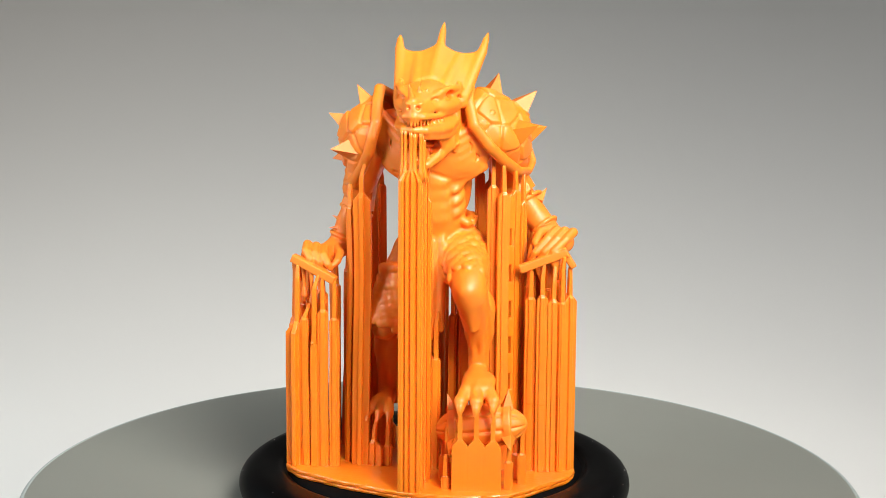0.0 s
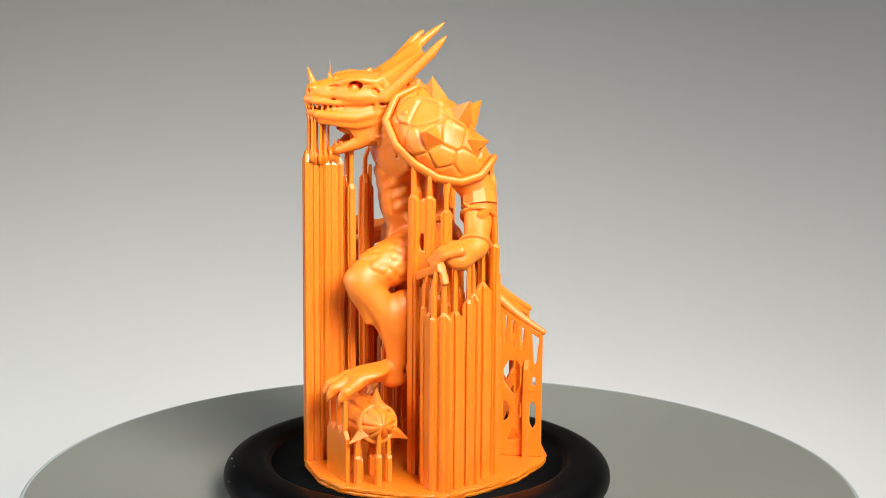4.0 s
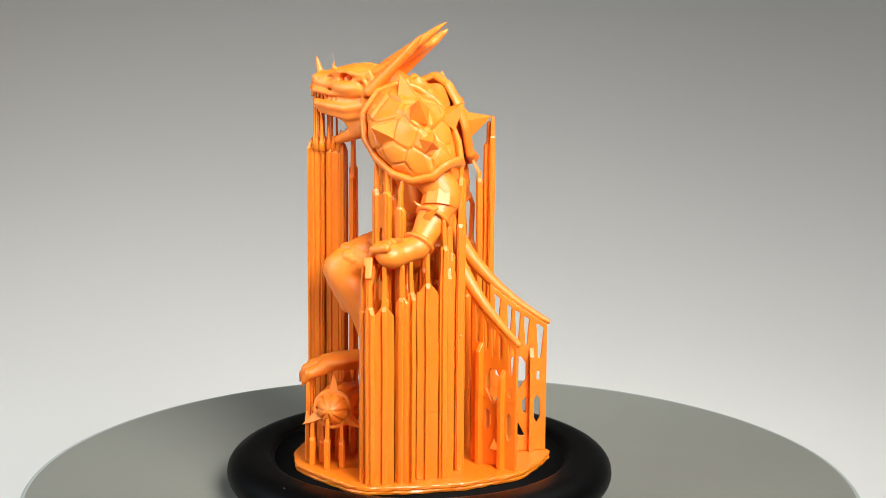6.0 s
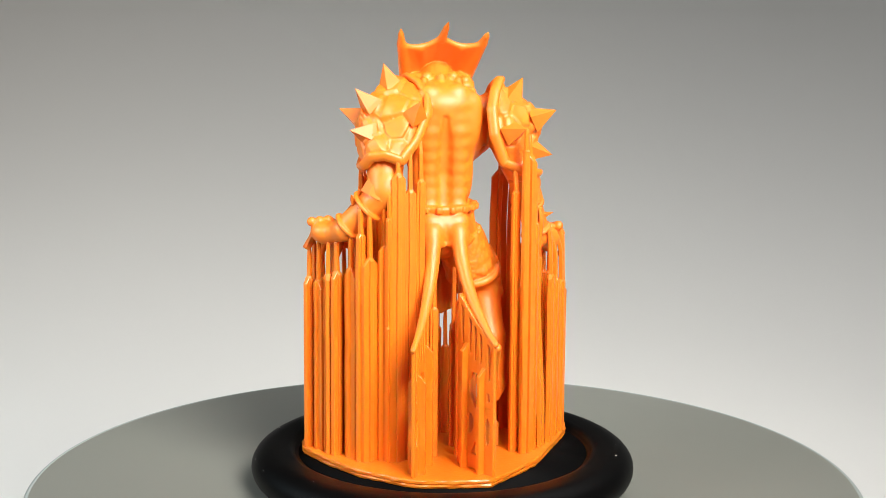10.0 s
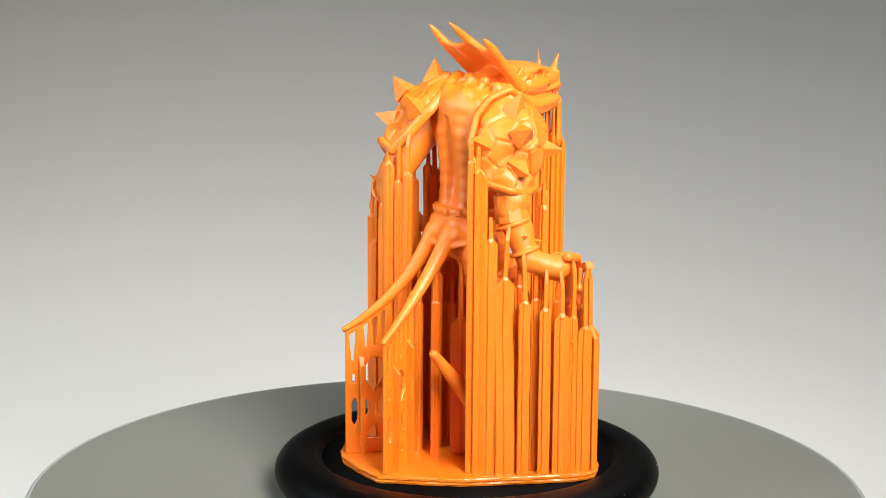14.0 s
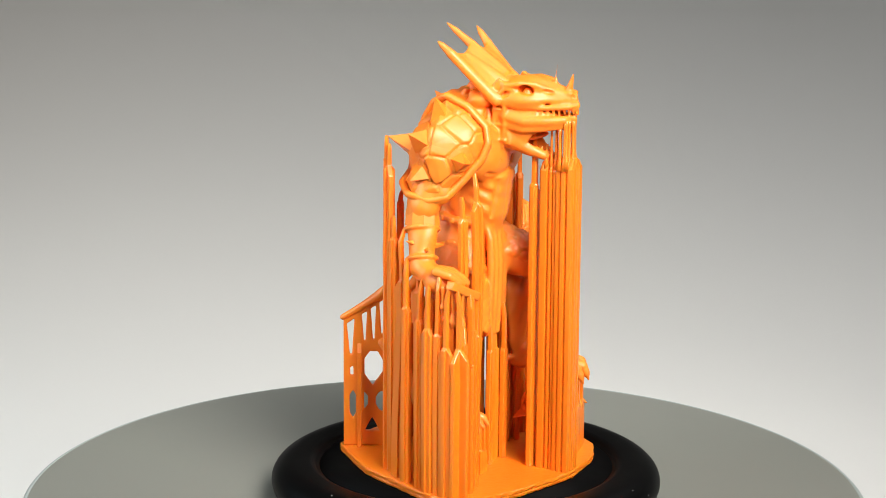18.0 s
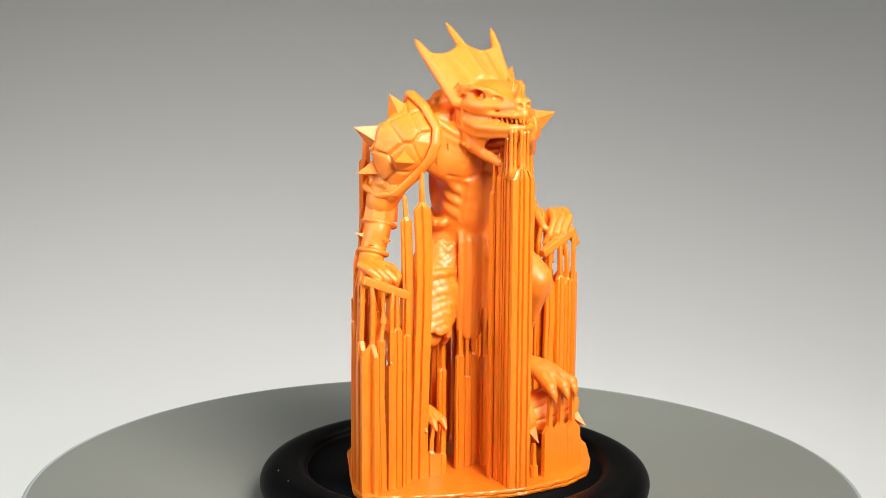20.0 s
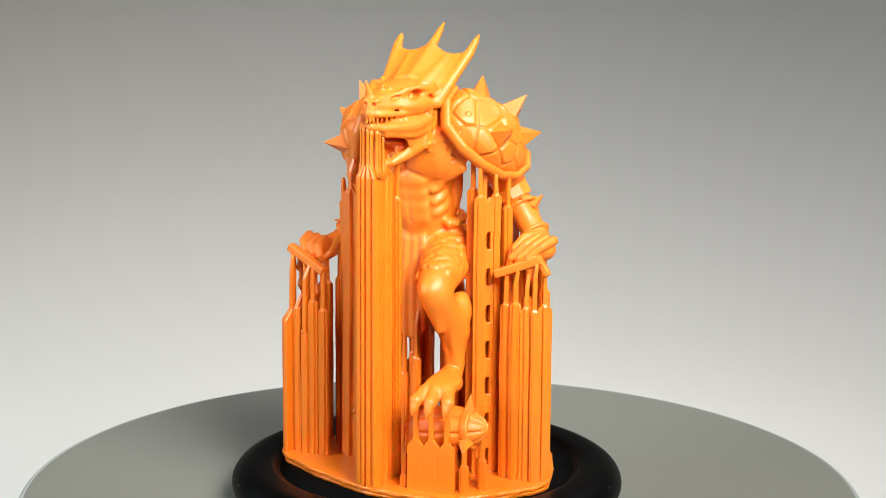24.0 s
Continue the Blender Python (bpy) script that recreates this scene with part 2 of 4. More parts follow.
def mirror(p, s):
    return (p[0] * s, p[1], p[2])


def bezier(a, b, c, n):
    a, b, c = Vector(a), Vector(b), Vector(c)
    return [tuple(a * (1 - t) ** 2 + b * 2 * t * (1 - t) + c * t * t) for t in (i / n for i in range(n + 1))]


def pyramid(tip, root, r, sides=4, turn=0.4):
    """Vertices and faces of a faceted spike."""
    tip, root = Vector(tip), Vector(root)
    ax = (tip - root).normalized()
    u = ax.orthogonal().normalized()
    w = ax.cross(u)
    vs, fs = [], []
    for ring, rad in ((root - ax * 0.6, r * 1.12), (root, r)):
        for i in range(sides):
            a = turn + 2 * math.pi * i / sides
            vs.append(ring + (u * math.cos(a) + w * math.sin(a)) * rad)
    vs.append(tip)
    for i in range(sides):
        j = (i + 1) % sides
        fs.append((i, j, j + sides, i + sides))
        fs.append((i + sides, j + sides, 2 * sides))
    fs.append(tuple(range(sides))[::-1])
    return [tuple(v) for v in vs], fs


def cuff(a, b, ra, rb, sides=7):
    """An open faceted sleeve that flares from a to b."""
    a, b = Vector(a), Vector(b)
    ax = (b - a).normalized()
    u = ax.orthogonal().normalized()
    w = ax.cross(u)
    vs, fs = [], []
    for p, r in ((a, ra - 0.3), (a, ra), (b, rb), (b, rb - 0.45)):
        for i in range(sides):
            g = 2 * math.pi * (i + 0.3) / sides
            vs.append(tuple(p + (u * math.cos(g) + w * math.sin(g)) * r))
    for k in range(4):
        m = (k + 1) % 4
        for i in range(sides):
            j = (i + 1) % sides
            fs.append((k * sides + i, k * sides + j, m * sides + j, m * sides + i))
    return vs, fs


def head(c):
    c.egg((0, -13.3, 55.9), (3.9, 4.3, 2.2), 1.0)                       # cranium of the skull helm
    c.egg((0, -16.6, 55.5), (2.1, 4.0, 1.6), 1.0)
    c.egg((0, -19.4, 55.1), (1.45, 1.5, 1.1), 0.7)
    for s in (-0.87, 0.87):
        c.path([(1.1 * s, -18.6, 55.8), (2.4 * s, -16.8, 56.5), (3.4 * s, -15.6, 57.2), (4.5 * s, -13.4, 57.3), (4.8 * s, -11.5, 57.0)], [0.3, 0.35, 0.42, 0.5, 0.5], 0.7)
        c.path([(1.7 * s, -18.8, 54.9), (3.4 * s, -16.0, 55.1), (4.6 * s, -13.0, 55.3), (5.1 * s, -10.8, 55.2)], [0.3, 0.36, 0.42, 0.5], 0.9)
        c.egg((4.0 * s, -14.4, 56.4), (1.6, 1.15, 0.78), 0.12, (14, 0, -28 * s), cut=True)
        c.egg((3.1 * s, -14.3, 56.2), (0.55, 0.6, 0.5), 0.2)
        c.slab((4.75 * s, -10.9, 55.9), (0.35, 1.6, 1.5), (35, 0, -14 * s), 0.2, 0.5)              # angular rear corner of the helm
        c.egg((2.6 * s, -17.3, 56.2), (0.45, 0.8, 0.3), 0.25, (10, 0, -30 * s), cut=True)
        c.egg((5.3 * s, -11.2, 55.8), (0.6, 1.0, 0.8), 0.25, (0, 0, -10 * s), cut=True)
        c.path([(4.6 * s, -12.6, 56.3), (5.1 * s, -11.4, 56.5), (5.2 * s, -10.6, 55.6), (5.0 * s, -11.0, 54.8)], 0.28, 0.25)
        c.egg((0.75 * s, -20.6, 55.5), (0.3, 0.5, 0.35), 0.2, cut=True)
        c.egg((0.95 * s, -20.0, 56.0), (0.5, 0.6, 0.35), 0.3)
        c.egg((3.7 * s, -13.6, 54.8), (1.3, 3.1, 1.0), 0.6, (0, 0, -14 * s))
        # toothed edge of the helm, with the lip below it
        c.path([(0, -20.7, 54.2), (1.6 * s, -20.0, 54.1), (3.2 * s, -16.8, 53.9), (4.4 * s, -13.2, 54.0), (5.0 * s, -10.8, 54.7)], [0.45, 0.42, 0.36, 0.38, 0.4], 0.5)
        c.path([(0, -20.2, 52.3), (1.8 * s, -19.5, 52.2), (3.1 * s, -17.0, 52.0), (4.0 * s, -14.2, 51.9), (4.3 * s, -11.2, 52.5)], [0.55, 0.65, 0.75, 0.8, 0.8], 0.4)
        c.path([(0.3 * s, -19.7, 51.4), (1.9 * s, -18.9, 51.2), (3.0 * s, -16.6, 50.9), (3.8 * s, -14.0, 50.7), (4.1 * s, -11.4, 51.2)], [0.35, 0.45, 0.5, 0.6, 0.7], 0.6)
        c.slab((4.15 * s, -10.9, 51.0), (0.5, 0.85, 2.7), (-8, 0, -8 * s), 0.15, 0.2)
        for i in range(9):
            u = i / 8
            x, y = (0.3 + 3.2 * u) * s, -20.75 + 5.2 * u ** 1.35
            c.limb((x, y, 53.9), (x, y - 0.15, 52.9 + 0.15 * (i % 2)), 0.27, 0.15, 0.1)
            c.limb((x * 0.98, y + 0.7, 51.5), (x * 0.95, y + 0.9, 50.1 - 0.4 * (i % 2)), 0.26, 0.12, 0.1)
        # cheek: a folded membrane between lip and lower jaw
        c.egg((2.75 * s / 0.87, -12.6, 50.4), (0.75, 3.1, 2.2), 0.4, (-20, 0, -8 * s))
        for i in range(5):
            c.path([((3.75 - 0.16 * i) * s, -11.4 - 0.95 * i, 51.8), ((3.35 - 0.17 * i) * s, -11.4 - 0.85 * i, 50.0), ((2.9 - 0.15 * i) * s, -11.6 - 0.7 * i, 48.8 - 0.2 * i)], 0.3, 0.2)
        # lower jaw
        c.path([(2.5 * s, -10.4, 50.6), (2.6 * s, -11.9, 49.0), (2.3 * s, -14.0, 47.8), (1.2 * s, -16.2, 46.8), (0, -16.8, 46.5)], [1.9, 1.5, 0.95, 0.65, 0.6], 0.5)
        c.limb((3.6 * s, -12.8, 51.0), (2.7 * s, -13.6, 48.6), 0.4, 0.35, 0.3)
        c.limb((3.8 * s, -11.8, 51.4), (3.1 * s, -12.4, 49.0), 0.4, 0.4, 0.3)
        for i in range(5):
            u = i / 4
            p = (0.5 + 2.4 * u) * s, -16.4 + 2.4 * u, 47.0 + 1.3 * u
            c.limb(p, (p[0] * 1.02, p[1] - 0.2, p[2] + 1.0), 0.25, 0.1, 0.1)
        c.path([(4.9 * s, -11.4, 54.2), (4.75 * s, -11.3, 51.5), (4.2 * s, -10.8, 48.0)], 0.36, 0.15)
        c.path([(4.5 * s, -9.8, 54.0), (4.6 * s, -9.6, 51.5), (4.2 * s, -9.4, 48.0)], 0.36, 0.15)
        for z in (53.4, 51.2, 49.0):
            c.limb((4.75 * s, -11.4, z), (4.65 * s, -9.6, z), 0.3, 0.3, 0.15)
    for s in (-0.87, 0.87):
        c.egg((3.5 * s, -12.8, 52.8), (0.9, 3.0, 1.2), 0.5, (0, 0, -10 * s))
    c.egg((0, -13.4, 52.8), (3.5, 5.4, 1.2), 0.5)                      # roof of the mouth
    c.egg((0, -12.2, 48.3), (2.2, 3.4, 0.7), 0.5, (-32, 0, 0))          # floor of the jaw
    c.egg((0, -16.0, 49.6), (2.8, 3.5, 1.35), 0.25, (-20, 0, 0), cut=True)
    c.egg((0, -14.2, 49.3), (1.3, 2.3, 0.55), 0.2, (-14, 0, 0))         # tongue
    c.limb((-0.3, -19.5, 55.6), (-0.7, -20.5, 58.9), 0.72, 0.1, 0.3)
    c.limb((0.1, -17.2, 56.8), (0.1, -17.6, 58.1), 0.45, 0.1, 0.3)
    c.limb((0.9, -16.6, 56.8), (1.0, -16.8, 57.7), 0.35, 0.1, 0.3)
    # crest: a membrane on three ribs
    n = 30
    for i in range(n + 1):
        s = 2 * i / n - 1
        base = (4.6 * s, -9.4 - 0.8 * s * s, 58.0 - 3.2 * s * s)
        low = abs(math.sin(math.pi * s)) * 1.1
        top = (6.1 * s, -4.1 + 0.3 * s * s - 0.5 * low, 62.0 - 0.9 * s * s - low)
        c.limb(base, top, 0.6, 0.4, 0.3)
    for s, tip in ((-1, (-6.5, -1.8, 63.0)), (0, (-0.3, -0.2, 64.8)), (1, (6.5, -1.7, 63.7))):
        b = (4.6 * s, -9.4 - 0.8 * s * s, 58.0 - 3.2 * s * s)
        m = (6.1 * s, -4.0 + 0.2 * s * s, 61.9 - 0.7 * s * s)
        m2 = tuple(p + (q - p) * 0.12 for p, q in zip(m, tip))
        c.limb(b, m, 0.8 if s else 0.65, 0.6 if s else 0.52, 0.5)
        c.limb(m, m2, 0.66, 0.62, 0.15)
        m3 = tuple(p + (q - p) * 0.6 for p, q in zip(m2, tip))
        c.limb(m2, m3, 0.62, 0.44, 0.1)
        c.limb(m3, tip, 0.44, 0.13, 0.1)
    for s in (-0.5, 0.5):
        c.limb((4.3 * s, -10.1, 57.2), (6.0 * s, -4.9, 60.4), 0.65, 0.45, 0.6)


def torso(c):
    c.limb((0, -9.6, 51.0), (0, -4.5, 50.6), 3.7, 4.6, 1.2)             # neck
    c.egg((-0.5, -6.4, 47.6), (7.6, 4.5, 5.6), 1.5)
    c.egg((0, -8.2, 49.6), (5.4, 2.8, 3.0), 1.2)
    c.egg((0, -4.0, 48.6), (5.9, 3.0, 6.2), 1.2)
    c.egg((0, -3.4, 52.6), (5.6, 3.4, 2.6), 1.2)
    c.limb((-0.2, -6.1, 43.4), (-0.1, -5.7, 38.5), 4.3, 3.9, 1.5)
    c.limb((-0.1, -5.7, 38.5), (0, -3.8, 33.0), 3.9, 4.2, 1.2)
    for s in (-1, 1):
        c.egg((3.3 * s - 0.3, -8.5, 46.6), (4.3, 2.0, 3.2), 1.0, (0, 18 * s, 14 * s))
        c.egg((6.4 * s, -6.9, 49.4), (2.9, 2.6, 3.0), 0.9)
        for i in range(7):                                              # strands of the chest, fanning from breastbone to shoulder
            c.path([(0.6 * s - 0.3, -10.6 + 0.07 * i * i, 48.6 - 0.8 * i), (4.2 * s, -10.1 + 0.05 * i * i, 50.0 - 1.15 * i), ((8.4 - 0.2 * i) * s, -8.0 + 0.1 * i, 53.0 - 1.3 * i)], [0.35, 0.55, 0.7], 0.5)
        for i, z in enumerate((42.3, 40.5, 38.8)):
            c.egg((3.6 * s, -8.1 + 0.4 * i, z), (0.8, 1.6, 0.7), 0.8, (30, 0, -22 * s))
        for i, z in enumerate((43.0, 41.2, 39.4, 37.7)):                # two rows of belly muscle
            c.egg((1.25 * s - 0.2, -9.65 + 0.36 * i, z), (1.5, 0.8, 1.05), 0.7)
        # two knobbly ridges run down the back
        rows = []
        for i in range(12):
            z = 54.2 - i * 1.9
            y = -2.4 - 0.9 * math.exp(-((i - 6) / 3.5) ** 2) + 1.3 * min(1, i / 3) - 0.5 * math.exp(-((i - 8) / 2.0) ** 2) + max(0, i - 9) * 0.9
            rows.append((2.05 * s, y, z))
        c.path(rows, 1.05, 0.9)
        for x, y, z in rows:
            c.egg((x * 1.05, y + 0.55, z), (1.35, 0.75, 0.95), 0.9)
        c.egg((4.0 * s, -2.2, 49.5), (1.7, 1.3, 4.4), 0.9, (0, 8 * s, 0))   # shoulder blades
        c.egg((3.6 * s, -3.0, 42.5), (1.0, 1.1, 4.4), 0.9)
        c.limb((2.6 * s, -4.6, 55.6), (2.5 * s, -3.4, 54.2), 0.5, 0.4, 0.4)
        c.egg((4.2 * s, -7.4, 54.6), (1.2, 1.6, 1.0), 0.5)
    c.limb((0, -4.4, 56.2), (0, -2.4, 53.8), 0.6, 0.5, 0.4)
    c.limb((0, -9.0, 55.6), (0, -5.0, 52.6), 2.5, 2.9, 1.0)              # nape, running up into the crest
    for s in (-1, 1):
        c.limb((3.4 * s, -8.6, 55.2), (4.4 * s, -5.0, 52.4), 1.1, 1.3, 0.9)
        for x, y, z in ((1.9, -5.6, 56.0), (2.3, -3.6, 54.5), (3.9, -6.4, 55.2), (4.3, -3.9, 53.9)):
            c.egg((x * s, y, z), (0.85, 0.8, 0.8), 0.3)
    c.path([(0, 0.1, 50.5), (0, -0.4, 47.0), (0, -0.9, 42.0), (0, -0.4, 36.0)], [0.4, 0.8, 0.95, 0.7], 0.6, cut=True)
    # creases: breastbone, under the chest, flanks and old scars
    c.limb((-0.3, -11.1, 49.4), (-0.3, -10.4, 44.6), 0.3, 0.22, 0.4, cut=True)
    c.limb((-0.2, -10.9, 43.6), (-0.15, -9.7, 37.0), 0.25, 0.25, 0.3, cut=True)
    for s in (-1, 1):
        for a, b in (((0.2, -10.7, 44.5), (3.4, -10.2, 43.5)), ((3.4, -10.3, 43.5), (5.4, -9.4, 44.2)),
                     ((2.9, -10.0, 42.6), (2.9, -8.9, 37.4)), ((5.4, -6.0, 43.8), (4.8, -4.4, 40.2)), ((6.2, -4.6, 46.0), (5.6, -3.0, 42.0))):
            c.limb(mirror(a, s), mirror(b, s), 0.32, 0.22, 0.35, cut=True)
        for x, y, z in ((4.6, -10.6, 47.8), (2.6, -11.0, 46.4), (6.4, -8.8, 46.6)):
            c.limb((x * s, y - 0.1, z + 0.8), ((x + 0.9) * s, y + 0.1, z - 0.7), 0.2, 0.14, 0.12, cut=True)
            c.limb(((x + 1.1) * s, y + 0.1, z + 0.4), ((x - 0.3) * s, y - 0.1, z - 0.3), 0.2, 0.14, 0.12, cut=True)
        for x, y, z in ((3.4, -10.6, 45.4), (5.4, -9.6, 48.6), (1.6, -11.0, 47.6)):
            c.path([(x * s, y, z + 0.7), ((x + 0.5) * s, y - 0.05, z), ((x + 0.4) * s, y, z - 0.8)], [0.1, 0.16, 0.1], 0.12, cut=True)
        c.limb((7.2 * s, -6.0, 51.8), (2.6 * s, -8.6, 53.0), 0.9, 0.7, 0.6)
        for i in range(3):                                              # folds of the neck
            c.limb((4.1 * s, -8.6 + 1.5 * i, 53.6), (4.6 * s, -7.8 + 1.6 * i, 49.6), 0.24, 0.2, 0.3, cut=True)
    # belt, loincloth
    pts = [(4.9 * math.cos(a), -5.0 + 5.1 * math.sin(a), 36.7 + 0.3 * math.sin(a)) for a in (math.pi * (1.2 * i / 20 - 0.1) for i in range(21))]
    c.path(pts, 0.6, 0.12)
    for x, y, z in pts[1::2]:
        c.slab((x * 1.1, -5.0 + (y + 5.0) * 1.1, z), (0.42, 0.42, 0.46), (0, 0, math.degrees(math.atan2(y + 5.0, x))), 0.1, 0.1)
    c.egg((0, -1.4, 33.8), (4.3, 2.6, 3.2), 0.8)                         # seat, with a hem over each tail
    c.limb((0, 1.3, 36.0), (0, 1.3, 32.6), 0.16, 0.16, 0.3, cut=True)
    for s in (-1, 1):
        c.path([(0.5 * s, 1.1, 31.9), (1.8 * s, 1.9, 32.4), (3.2 * s, 1.0, 32.2), (4.0 * s, -0.6, 32.4)], [0.4, 0.5, 0.5, 0.4], 0.4)
    for s in (-1, 1):
        c.path([(4.0 * s, -6.6, 37.0), (4.5 * s, -5.2, 36.2), (4.3 * s, -3.6, 35.4)], [0.5, 0.7, 0.6], 0.8)
    for i in range(7):                                                  # a broad flap with hanging folds and a rounded hem
        x = -2.7 + i * 0.72
        f, low = 0.4 * (i % 2), 19.6 + 0.16 * (i - 3) ** 2
        c.path([(x * 0.85, -7.7, 36.2), (x * 0.95, -8.6 + f, 34.0), (x, -8.9 + f, 30.0), (x * 1.02 - 0.1, -8.8 + f, 25.0), (x * 0.98 - 0.2, -8.6 + f, low)], [0.45, 0.52, 0.55, 0.56, 0.5], 0.45)
    # twin tails
    c.path(bezier((1.9, 0.6, 33.8), (2.6, 5.0, 24.5), (6.8, 13.4, 19.3), 10), [1.3 - 0.085 * i for i in range(11)], 0.5)
    c.path(bezier((-1.9, 0.6, 33.8), (-1.7, 5.5, 25.5), (-5.0, 14.6, 20.0), 10), [1.3 - 0.085 * i for i in range(11)], 0.5)


def scales(c, a, b, ra, rb, n, seed, size=0.8, sink=0.45, around=None):
    """Low rounded scales over a limb; around limits them to one side."""
    rnd = random.Random(seed)
    a, b = Vector(a), Vector(b)
    ax = (b - a).normalized()
    u = ax.orthogonal().normalized()
    w = ax.cross(u)
    for i in range(n):
        t, an = (i + 0.5) / n, i * 2.399963
        d = u * math.cos(an) + w * math.sin(an)
        if around and d.dot(Vector(around)) < -0.2:
            continue
        p = a.lerp(b, t) + d * (ra + (rb - ra) * t - sink)
        q = size * rnd.uniform(0.8, 1.2)
        lie = d.to_track_quat("Z", "Y").to_euler()
        c.egg(tuple(p), (q, q * rnd.uniform(0.7, 1.15), q * 0.52), 0.08, [math.degrees(e) for e in lie])


def legs(c):
    # left leg, raised on the ball
    c.limb((3.6, -4.8, 31.8), (6.4, -13.2, 29.2), 4.1, 2.6, 0.8)
    c.egg((6.8, -14.4, 28.6), (2.2, 2.0, 2.2), 0.8)
    c.limb((6.7, -15.4, 28.6), (7.1, -13.2, 22.6), 1.3, 0.6, 0.9)
    c.limb((6.9, -13.6, 27.4), (7.2, -9.2, 21.6), 2.4, 2.1, 0.8)
    c.egg((7.3, -8.6, 24.0), (2.1, 2.3, 3.4), 0.9, (-35, 0, 0))
    c.limb((7.2, -9.0, 21.0), (7.1, -8.9, 16.6), 1.9, 1.35, 0.8)
    c.limb((7.1, -8.9, 16.6), (7.2, -10.0, 14.0), 1.4, 1.5, 0.6)
    c.egg((7.0, -9.2, 13.6), (1.5, 1.5, 1.2), 0.6)
    c.limb((6.9, -14.6, 26.6), (7.1, -10.8, 20.6), 0.7, 0.5, 0.9)
    for x, y in ((6.6, -18.7), (8.9, -18.6), (11.1, -17.4)):
        m = ((7.4 + x) / 2, (-11.5 + y) / 2 + 0.2, 14.6)
        c.path([(7.2, -10.6, 15.0), m, (x, y, 13.2), (x + 0.1, y - 0.7, 12.2)], [1.4, 1.1, 0.9, 0.55], 0.45)
        c.egg((x, y + 0.2, 13.4), (0.85, 0.9, 0.75), 0.3)
        c.egg((x * 0.6 + 2.9, y * 0.6 - 5.2, 14.6), (0.6, 0.8, 0.6), 0.4)
        c.limb((x + 0.05, y - 0.7, 12.6), (x + 0.1, y - 1.1, 11.3), 0.5, 0.15, 0.2)
    c.egg((8.2, -13.4, 15.0), (2.4, 3.2, 0.95), 0.6, (8, 0, 12))             # web of the foot
    for x in (6.3, 8.3):
        c.limb((x, -12.0, 23.6), (x * 0.5 + 3.6, -9.9, 17.4), 0.5, 0.4, 0.6)
    c.egg((5.4, -8.0, 14.2), (0.7, 0.9, 0.6), 0.3)
    scales(c, (3.9, -5.5, 31.6), (6.1, -12.8, 29.4), 4.05, 2.9, 90, 3, 0.95, 0.36, around=(0.2, 0.3, 1))
    # right leg, standing behind
    c.limb((-2.2, -3.8, 33.2), (-4.8, -4.8, 27.0), 3.2, 3.5, 0.8)
    c.limb((-4.4, -4.6, 28.6), (-6.9, -7.0, 23.4), 3.2, 2.9, 0.8)
    c.limb((-6.8, -6.9, 23.4), (-7.4, -7.6, 20.6), 2.8, 1.9, 0.8)
    c.limb((-7.0, -5.8, 22.2), (-7.5, -3.4, 16.5), 2.5, 2.3, 0.8)
    c.limb((-7.5, -3.4, 16.5), (-8.0, -1.8, 9.0), 2.3, 1.6, 0.8)
    c.limb((-8.0, -1.4, 9.4), (-7.8, -4.5, 8.6), 1.4, 1.2, 0.6)
    for x in (-9.4, -7.7, -6.1):
        c.path([(-7.8, -3.5, 9.0), ((x - 7.8) / 2, -7.0, 8.9), (x, -9.4, 7.9), (x, -10.4, 6.9)], [1.2, 0.9, 0.65, 0.25], 0.35)
    c.path(bezier((-7.4, -0.6, 8.4), (-6.2, 2.4, 12.5), (-6.7, 6.9, 17.4), 8), [1.5 - 0.10 * i for i in range(9)], 0.4)
    scales(c, (-2.6, -3.9, 32.4), (-4.8, -4.8, 27.0), 3.45, 3.65, 210, 5, 0.66, 0.06)
    scales(c, (-5.0, -5.2, 27.4), (-7.4, -7.6, 20.8), 3.6, 2.75, 110, 6, 0.95, 0.06, around=(-0.2, -1, 0))
    c.ring((-5.1, -5.0, 26.5), (-0.2, -0.36, -0.91), 3.65, 0.62, 0.15, n=28)
    c.path([(-8.3, -4.6, 28.2), (-7.6, -7.2, 29.3), (-5.6, -8.3, 29.7), (-3.4, -7.9, 29.6)], [0.6, 0.85, 0.7, 0.45], 0.3)


def ball(c):
    a, b = Vector((2.0, -14.1, 7.5)), Vector((15.2, -12.9, 9.0))
    ax = (b - a).normalized()
    u = Vector((0, 0, 1)).cross(ax).normalized()
    w = ax.cross(u)

    def ribbed(v, x, y, z):
        ang = np.arctan2(z, y)
        return v + 0.34 * np.exp(-(np.sin(ang * 4) / 0.30) ** 2)
    yaw, pitch = math.degrees(math.atan2(ax.y, ax.x)), -math.degrees(math.asin(ax.z))
    mid = (a + b) / 2
    c.egg(tuple(mid), (6.7, 3.3, 3.3), 0.2, (0, pitch, yaw), shape=ribbed)
    for t, r in ((0.20, 2.6), (0.80, 2.6)):
        p = a.lerp(b, t)
        for o in (-0.36, 0.0, 0.36):
            pts = [tuple(p + ax * o + (u * math.cos(q) + w * math.sin(q)) * (r + 0.12)) for q in (2 * math.pi * i / 24 for i in range(24))]
            c.path(pts, 0.3, 0.12, closed=True)
    return [(a.lerp(b, t), ax, u, w, r) for t, r in ((0.20, 2.6), (0.80, 2.6))]


